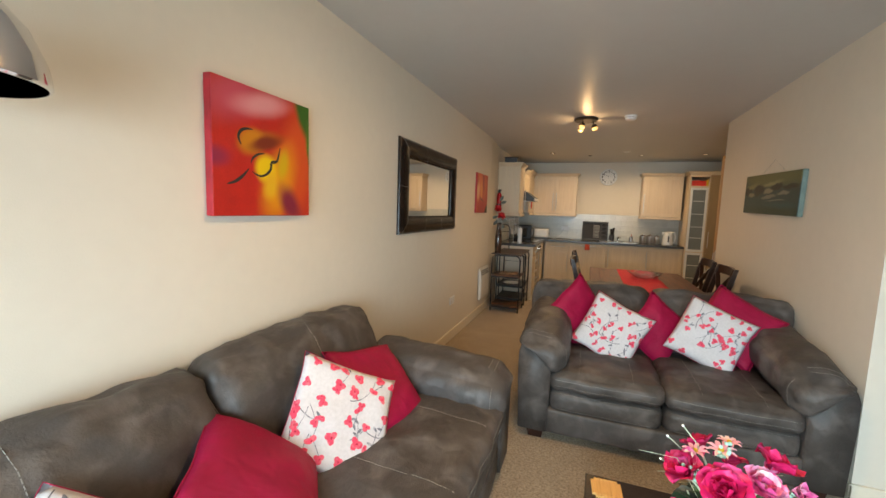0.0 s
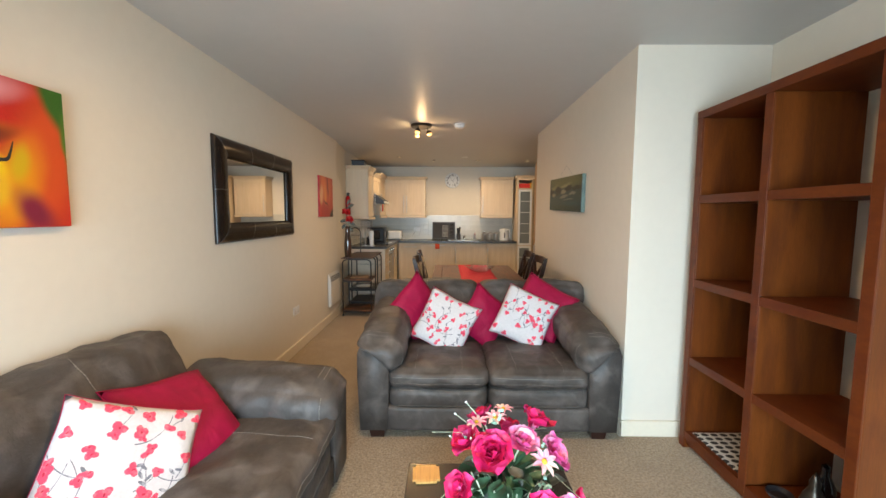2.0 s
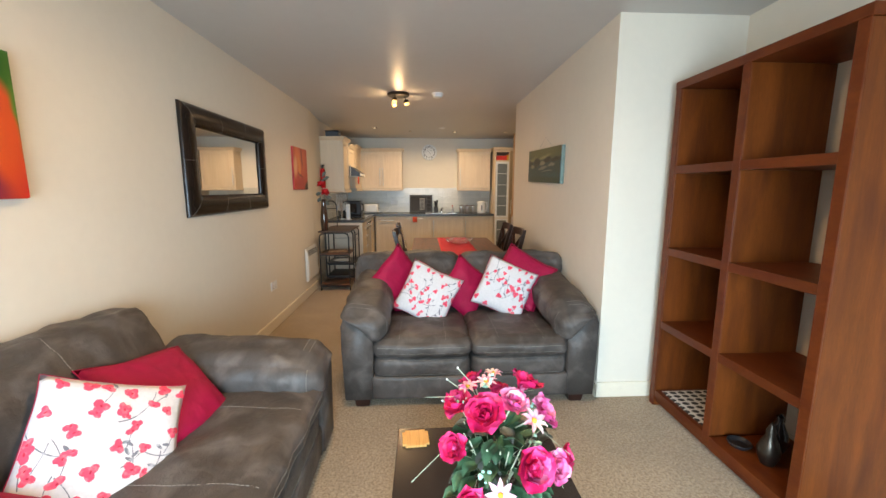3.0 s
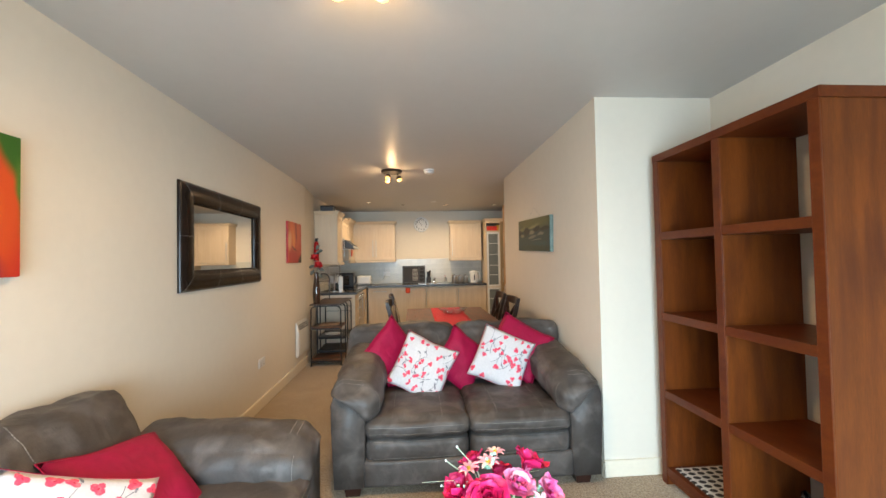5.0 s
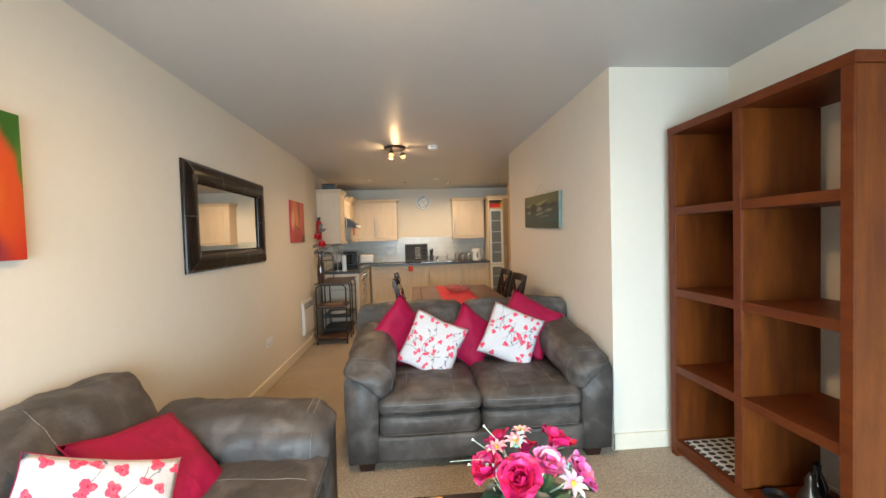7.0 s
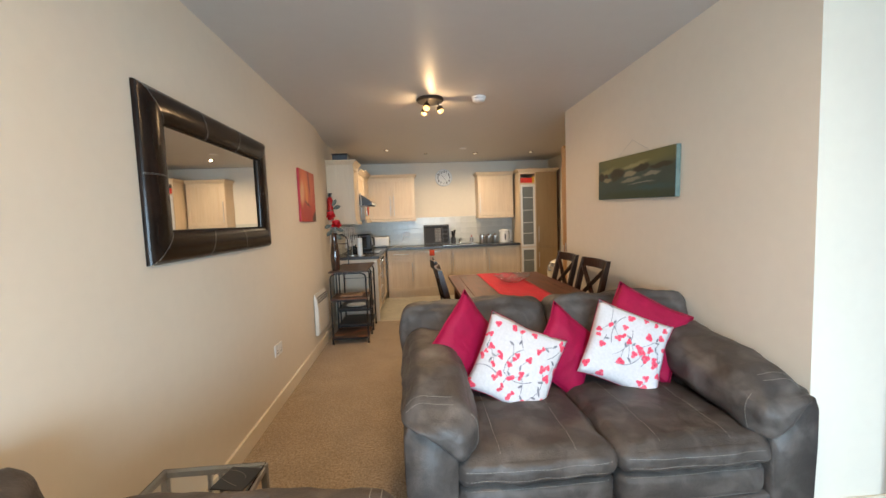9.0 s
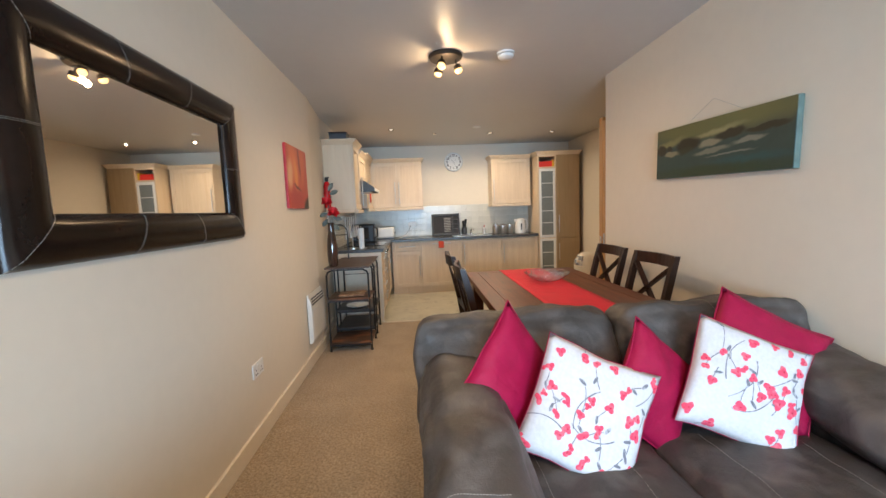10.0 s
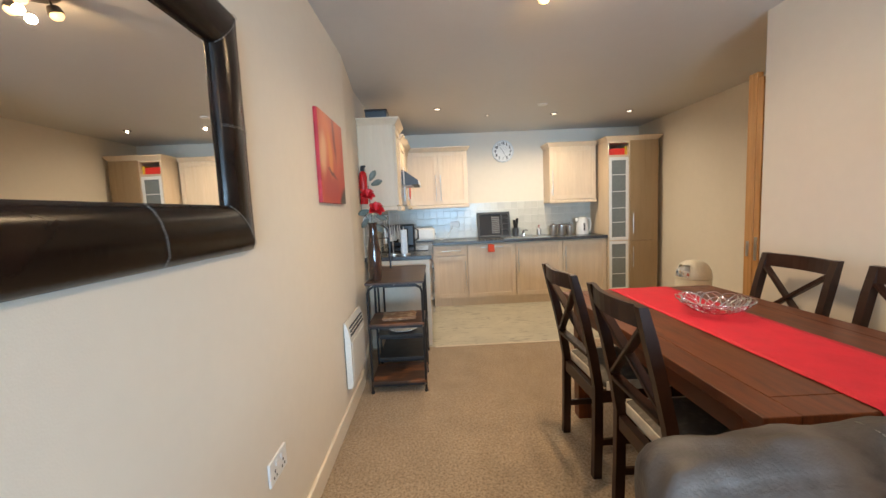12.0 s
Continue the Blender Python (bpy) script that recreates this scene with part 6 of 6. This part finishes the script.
for z0, z1, shelves in ((0.125, 0.80, (0.35, 0.57)), (0.815, 1.915, (1.05, 1.24, 1.46, 1.68))):
    bm = box(bmesh.new(), 1.750, 1.785, -0.002, 0.018, z0, z1, 0.002)
    box(bm, 1.975, 2.010, -0.002, 0.018, z0, z1, 0.002)
    box(bm, 1.785, 1.975, -0.0015, 0.018, z0, z0 + 0.04, 0.002)
    box(bm, 1.785, 1.975, -0.0015, 0.018, z1 - 0.04, z1, 0.002)
    d = part("door", bm, "white", s, "white aluminium door frame")
    part("pane", one_box(1.785, 1.975, 0.006, 0.010, z0 + 0.04, z1 - 0.04), "frost", d, "grey door glass")
    for z in shelves:
        part("shelf_edge", one_box(1.787, 1.973, 0.001, 0.0055, z, z + 0.010), "plate", d)
part("mid_rail", one_box(1.750, 2.010, 0.0, 0.016, 0.8015, 0.8135), "maple", s)
cornice(s, 1.731, 2.024, TZ, 0.60, True, False)
for k, (x0, x1, mt, lab) in enumerate(((1.765, 1.975, "redbox", "bright red box"), (1.978, 2.008, "yellow", "narrow yellow carton"))):
    t = thing("box", (0, 0, 0), lab + " in the tall unit's open niche", "box")
    part("carton", one_box(x0, x1, 8.09, 8.40, 1.9455, 2.035 + 0.02 * k, 0.002), mt, t)
# its brown is painted shade over the same maple as the other units
s = thing("tall_cabinet", (0, 8.05, 0), "tall plain maple cabinet with upper and lower doors, shade painted in as brown", "cabinet")
part("body", one_box(2.0245, 2.40, 0.0, 0.60, 0.11, TZ), "maple_shaded", s)
part("door", one_box(2.026, 2.398, -0.020, -0.001, 0.115, 0.80, 0.002), "maple_shaded", s)
part("door", one_box(2.026, 2.398, -0.020, -0.001, 0.806, TZ - 0.002, 0.002), "maple_shaded", s)
for z0, z1 in ((0.45, 0.72), (0.90, 1.17)):
    part("handle", tube(bmesh.new(), [(2.055, -0.045, z0), (2.055, -0.045, z1)], 0.005, 8), "steel", s, smooth=True)
part("plinth", one_box(2.0245, 2.40, 0.03, 0.05, 0.004, 0.108), "maple_shaded", s)
cornice(s, 2.0245, 2.40, TZ, 0.60, False, True)

# worktop things
s = thing("wall_clock", pose(0.448, NORTH, 2.135), "round white wall clock with black numerals and hands", "clock")
R = 0.158
bm = lathe(bmesh.new(), [(0, 0), (R, 0), (R, 0.030), (R - 0.010, 0.036), (R - 0.014, 0.026), (0, 0.026)], 44)
bm.transform(pose(0, 0, 0, 90, 0, 0))
part("case", bm, "plate", s, smooth=True)
bm = lathe(bmesh.new(), [(0, 0.0265), (R - 0.016, 0.0265), (R - 0.016, 0.028), (0, 0.028)], 44)
bm.transform(pose(0, 0, 0, 90, 0, 0))
part("dial", bm, "clockface", s)
deps = bpy.context.evaluated_depsgraph_get()
for k in range(1, 13):
    cu = bpy.data.curves.new("numeral", "FONT")
    cu.body, cu.size, cu.align_x, cu.align_y, cu.extrude, cu.offset = str(k), 0.052, "CENTER", "CENTER", 0.0006, 0.0022
    tmp = bpy.data.objects.new("numeral", cu)
    scene.collection.objects.link(tmp)
    bpy.context.view_layer.update()
    me = bpy.data.meshes.new_from_object(tmp.evaluated_get(bpy.context.evaluated_depsgraph_get()))
    bpy.data.objects.remove(tmp)
    me.materials.clear()
    me.materials.append(M["ink"])
    a = radians(90 - 30 * k)
    ob = new("numeral", me)
    ob.parent, ob.matrix_basis = s, pose(0.112 * math.cos(a), -0.0288, 0.112 * math.sin(a), 90, 0, 0)
for name, deg, L, w in (("hour_hand", 50, 0.066, 0.018), ("minute_hand", -62, 0.095, 0.013), ("second_hand", 130, 0.10, 0.005)):
    a = radians(deg)
    part(name, beam(bmesh.new(), (-0.015 * math.cos(a), -0.031, -0.015 * math.sin(a)), (L * math.cos(a), -0.031, L * math.sin(a)), 0.0015, w, up=(0, 1, 0), bevel=0), "ink", s)

s = thing("dish_rack", pose(0.27, 8.50, 0.892, -14, 0, 0), "dark grey plastic dish rack standing upright on the worktop", "dish rack")
bm = bmesh.new()
for x0, x1, z0, z1 in ((-0.24, -0.21, 0, 0.38), (0.21, 0.24, 0, 0.38), (-0.21, 0.21, 0, 0.035), (-0.21, 0.21, 0.345, 0.38), (0.10, 0.125, 0.035, 0.345)):
    box(bm, x0, x1, 0, 0.035, z0, z1, 0.006)
for k in range(3):
    box(bm, 0.125, 0.21, 0.002, 0.03, 0.115 + 0.08 * k, 0.125 + 0.08 * k, 0.002)
part("tray_frame", bm, "grey", s)
part("tray_base", one_box(-0.21, 0.21, 0.028, 0.034, 0.035, 0.345), "black", s)
for k in range(9):
    part("slot", one_box(-0.03, 0.085, 0.020, 0.027, 0.065 + 0.029 * k, 0.078 + 0.029 * k, 0.001), "greytube", s, "pale moulded slat")
s = thing("steel_sink", (0.36, 8.10, 0.89), "stainless steel sink and drainer set in the worktop", "sink")
bm = box(bmesh.new(), 0, 0.62, 0, 0.012, 0, 0.006, 0.001)
box(bm, 0, 0.62, 0.408, 0.42, 0, 0.006, 0.001)
box(bm, 0, 0.012, 0.012, 0.408, 0, 0.006, 0.001)
box(bm, 0.608, 0.62, 0.012, 0.408, 0, 0.006, 0.001)
box(bm, 0.012, 0.608, 0.012, 0.408, 0.0005, 0.003)
part("rim", bm, "steel", s)
for k in range(7):
    part("drainer_rib", one_box(0.03 + 0.028 * k, 0.036 + 0.028 * k, 0.05, 0.36, 0.003, 0.006, 0.001), "steel", s)
part("bowl", lathe(bmesh.new(), [(0.0, 0.004), (0.13, 0.004), (0.15, 0.009), (0.155, 0.0035)], 36, (0.43, 0.21, 0)), "steel", s, smooth=True)
s = thing("sink_tap", (0.70, 8.54, 0.893), "chrome mixer tap behind the sink", "tap")
part("body", lathe(bmesh.new(), [(0, 0), (0.022, 0), (0.018, 0.05), (0.02, 0.07), (0, 0.075)], 20), "chrome", s, smooth=True)
part("spout", tube(bmesh.new(), [(0, 0, 0.05), (0, -0.03, 0.085), (0.02, -0.09, 0.095), (0.03, -0.13, 0.08)], 0.010, 10), "chrome", s, smooth=True)
part("lever", tube(bmesh.new(), [(0, 0, 0.07), (0.03, -0.01, 0.10)], 0.006, 8), "chrome", s, smooth=True)
s = thing("utensil_pot", (0.585, 8.53, 0.893), "dark pot holding kitchen utensils beside the sink", "utensil pot")
part("pot", lathe(bmesh.new(), [(0, 0), (0.042, 0), (0.045, 0.12), (0.040, 0.12), (0.038, 0.01), (0, 0.01)], 24), "grey", s, smooth=True)
for x, y, z in ((-0.02, 0, 0.24), (0.0, 0.02, 0.22), (0.025, 0, 0.26), (0.01, -0.02, 0.20)):
    part("utensil", tube(bmesh.new(), [(x * 0.4, y * 0.4, 0.012), (x, y, z)], lambda t: 0.005 + 0.016 * max(0, t - 0.75) * 4, 8), "black", s, smooth=True)
s = thing("soap_bottle", (0.93, 8.55, 0.89), "clear soap bottle with a pump top on the worktop", "bottle")
part("bottle", lathe(bmesh.new(), [(0, 0), (0.030, 0), (0.032, 0.09), (0.015, 0.11), (0, 0.112)], 20), "steel", s, smooth=True)
part("pump", tube(bmesh.new(), [(0, 0, 0.11), (0, 0, 0.15), (0.0, -0.03, 0.152)], 0.006, 8), "redgloss", s, "red pump top", smooth=True)


def canister(x):
    s = thing("canister", (x, 8.48, 0.89), "brushed steel storage canister with a lid in a row of three", "canister", "steel canisters")
    part("body", lathe(bmesh.new(), [(0, 0), (0.047, 0), (0.049, 0.004), (0.049, 0.135), (0, 0.135)], 28), "steel", s, smooth=True)
    part("lid", lathe(bmesh.new(), [(0, 0.136), (0.050, 0.136), (0.050, 0.152), (0.042, 0.158), (0.010, 0.160), (0.012, 0.172), (0, 0.174)], 28), "chrome", s, smooth=True)


for x in (1.12, 1.24, 1.36):
    canister(x)
s = thing("kettle", (1.53, 8.44, 0.89), "white plastic jug kettle with a grey water gauge", "kettle")
part("body", lathe(bmesh.new(), [(0, 0), (0.085, 0), (0.088, 0.02), (0.078, 0.14), (0.066, 0.225), (0.045, 0.240), (0, 0.244)], 32), "white", s, smooth=True)
part("spout", soft(-0.10, -0.05, -0.02, 0.02, 0.175, 0.235, 0.015, 4), "white", s, smooth=2)
part("handle", tube(bmesh.new(), [(0.05, 0, 0.225), (0.11, 0, 0.22), (0.125, 0, 0.14), (0.115, 0, 0.06), (0.08, 0, 0.04)], 0.012, 10), "white", s, smooth=True)
part("water_gauge", one_box(-0.012, 0.012, -0.086, -0.078, 0.05, 0.16, 0.002), "grey", s)
s = thing("toaster", (-0.75, 8.35, 0.89), "white two-slot toaster in the worktop corner", "toaster")
part("body", soft(-0.13, 0.15, -0.09, 0.09, 0.012, 0.19, 0.03, 8), "white", s, smooth=2)
for y in (-0.03, 0.03):
    part("slot", one_box(-0.09, 0.11, y - 0.01, y + 0.01, 0.186, 0.1915), "black", s)
part("lever", one_box(0.15, 0.168, -0.012, 0.012, 0.09, 0.105, 0.003), "black", s)
part("foot", one_box(-0.11, 0.13, -0.07, 0.07, 0, 0.012), "black", s)
s = thing("coffee_machine", (-1.02, 7.80, 0.89), "black countertop coffee machine behind the hob", "coffee machine")
part("body", one_box(-0.17, 0.17, -0.13, 0.13, 0.0, 0.27, 0.02), "black", s)
part("front_window", one_box(-0.13, 0.09, -0.136, -0.131, 0.05, 0.22, 0.004), "blackgloss", s)
part("handle", tube(bmesh.new(), [(0.175, -0.13, 0.22), (0.215, -0.14, 0.20), (0.215, -0.14, 0.09), (0.175, -0.13, 0.07)], 0.010, 8), "black", s, smooth=True)
s = thing("paper_roll_holder", (-0.905, 6.70, 0.89), "white kitchen roll on a steel holder", "kitchen roll")
part("base", lathe(bmesh.new(), [(0, 0), (0.06, 0), (0.06, 0.01), (0, 0.012)], 24), "steel", s, smooth=True)
part("roll", lathe(bmesh.new(), [(0.012, 0.013), (0.034, 0.013), (0.034, 0.25), (0.012, 0.25)], 24), "paper", s, smooth=True)
part("rod", tube(bmesh.new(), [(0, 0, 0.01), (0, 0, 0.28)], 0.005, 8), "steel", s, smooth=True)
s = thing("utensil_rack", (-1.02, 6.72, 0.89), "steel rack of hanging kitchen utensils", "utensil rack")
part("pole", tube(bmesh.new(), [(0, 0.03, 0), (0, 0.03, 0.40), (0, 0.0, 0.42)], 0.006, 8), "steel", s, smooth=True)
part("base", lathe(bmesh.new(), [(0, 0), (0.06, 0), (0.06, 0.012), (0, 0.012)], 24, (0, 0.03, 0)), "steel", s, smooth=True)
part("hook_ring", tube(bmesh.new(), [(0.075 * math.cos(a), 0.03 + 0.05 * math.sin(a), 0.40) for a in [2 * math.pi * i / 20 for i in range(20)]], 0.004, 6, True), "steel", s, smooth=True)
for k in range(6):
    a = 2 * math.pi * k / 6 + 0.3
    x, y = 0.075 * math.cos(a), 0.03 + 0.05 * math.sin(a)
    part("utensil", tube(bmesh.new(), [(x, y, 0.40), (x * 1.02, y, 0.30), (x * 1.05, y, 0.12 + 0.02 * (k % 3))], lambda t: 0.004 + 0.018 * max(0, t - 0.7) * 3, 8), "steel", s, smooth=True)
s = thing("double_wall_socket", pose(-0.30, NORTH - 0.012, 1.10), "white double socket on the tiled splashback", "socket")
part("plate", one_box(-0.073, 0.073, -0.010, 0, -0.043, 0.043, 0.004), "white", s)
s = thing("toaster_cable", (0, 0, 0), "thin white cable looped from the socket to the toaster", "cable")
part("cord", tube(bmesh.new(), [(-0.33, NORTH - 0.025, 1.08), (-0.36, 8.58, 1.02), (-0.42, 8.50, 0.93), (-0.50, 8.42, 0.898), (-0.595, 8.36, 0.93)], 0.004, 6), "white", s, smooth=2)

s = thing("fire_extinguisher", (-1.233, 6.49, 1.40), "small red fire extinguisher hung on the end cabinet's side", "fire extinguisher")
part("cylinder", lathe(bmesh.new(), [(0, 0), (0.034, 0), (0.037, 0.008), (0.037, 0.25), (0.030, 0.285), (0.016, 0.300), (0, 0.302)], 28), "redgloss", s, smooth=True)
part("valve", one_box(-0.018, 0.018, -0.018, 0.018, 0.300, 0.345, 0.004), "black", s)
part("lever", one_box(-0.012, 0.030, -0.010, 0.010, 0.335, 0.352, 0.003), "black", s)
part("strap", lathe(bmesh.new(), [(0.037, 0.10), (0.0395, 0.10), (0.0395, 0.125), (0.037, 0.125)], 28), "black", s)
part("bracket", one_box(-0.02, 0.02, 0.037, 0.06, 0.06, 0.24), "black", s)
s = thing("storage_tin", (-1.10, 6.72, 2.182), "grey storage box on top of the end wall cabinet", "box")
part("tin", one_box(-0.10, 0.10, -0.10, 0.10, 0.0, 0.085, 0.006), "grey", s)
part("lid", one_box(-0.106, 0.106, -0.106, 0.106, 0.0855, 0.10, 0.004), "black", s)
s = thing("pedal_bin", pose(1.80, 6.40, 0.0) @ Matrix.Diagonal((1, 1, 0.965, 1)), "cream enamel bin with a domed lid and chrome flap", "bin")
part("body", lathe(bmesh.new(), [(0, 0), (0.145, 0), (0.15, 0.02), (0.15, 0.60), (0.145, 0.605), (0, 0.605)], 40), "cream_enamel", s, smooth=True)
part("dome", lathe(bmesh.new(), [(0.152, 0.607), (0.154, 0.63), (0.145, 0.68), (0.115, 0.74), (0.06, 0.775), (0, 0.785)], 40), "cream_enamel", s, smooth=True)
bm = lathe(bmesh.new(), [(0.157, 0.63), (0.148, 0.682), (0.118, 0.742), (0.114, 0.738), (0.143, 0.68), (0.152, 0.63)], 40)
for v in bm.verts[:]:
    a = math.degrees(math.atan2(v.co.y, v.co.x)) % 360
    if not 165 <= a <= 232:
        bm.verts.remove(v)
part("flap", bm, "chrome", s, "chrome push flap", smooth=2)

# ---- splashback tiles, last ----
wall = bpy.data.objects["wall_north"]
setting("splashback", one_box(RECESS + 0.014, 1.725, NORTH - 0.006, NORTH, 0.89, 1.405), "grout", "pale grout bed behind the splashback tiles")
setting("splashback", one_box(RECESS, RECESS + 0.006, 6.58, NORTH - 0.007, 0.89, 1.37), "grout", "pale grout bed behind the side splashback tiles")
beds = [o for o in bpy.data.objects if o.name.startswith("splashback")]
tile0 = None
T = 0.10
for i in range(30):
    for j in range(5):
        x, z = RECESS + 0.07 + T * i, 0.944 + T * j * 1.018
        if tile0 is None:
            tile0 = part("tile", one_box(-0.048, 0.048, -0.005, 0, -0.048, 0.048, 0.0015, 1), "tile", beds[0])
            tile0.matrix_basis = pose(x, NORTH - 0.006, z)
        else:
            share(tile0, pose(x + 0.0004 * ((i * 7 + j * 3) % 3 - 1), NORTH - 0.006, z, 0.25 * ((i + j) % 3 - 1), 0, 0), beds[0])
for i in range(20):
    for j in range(4):
        share(tile0, pose(RECESS + 0.006, 6.64 + T * i, 0.944 + T * j * 1.018, 0, 0, 90), beds[1])
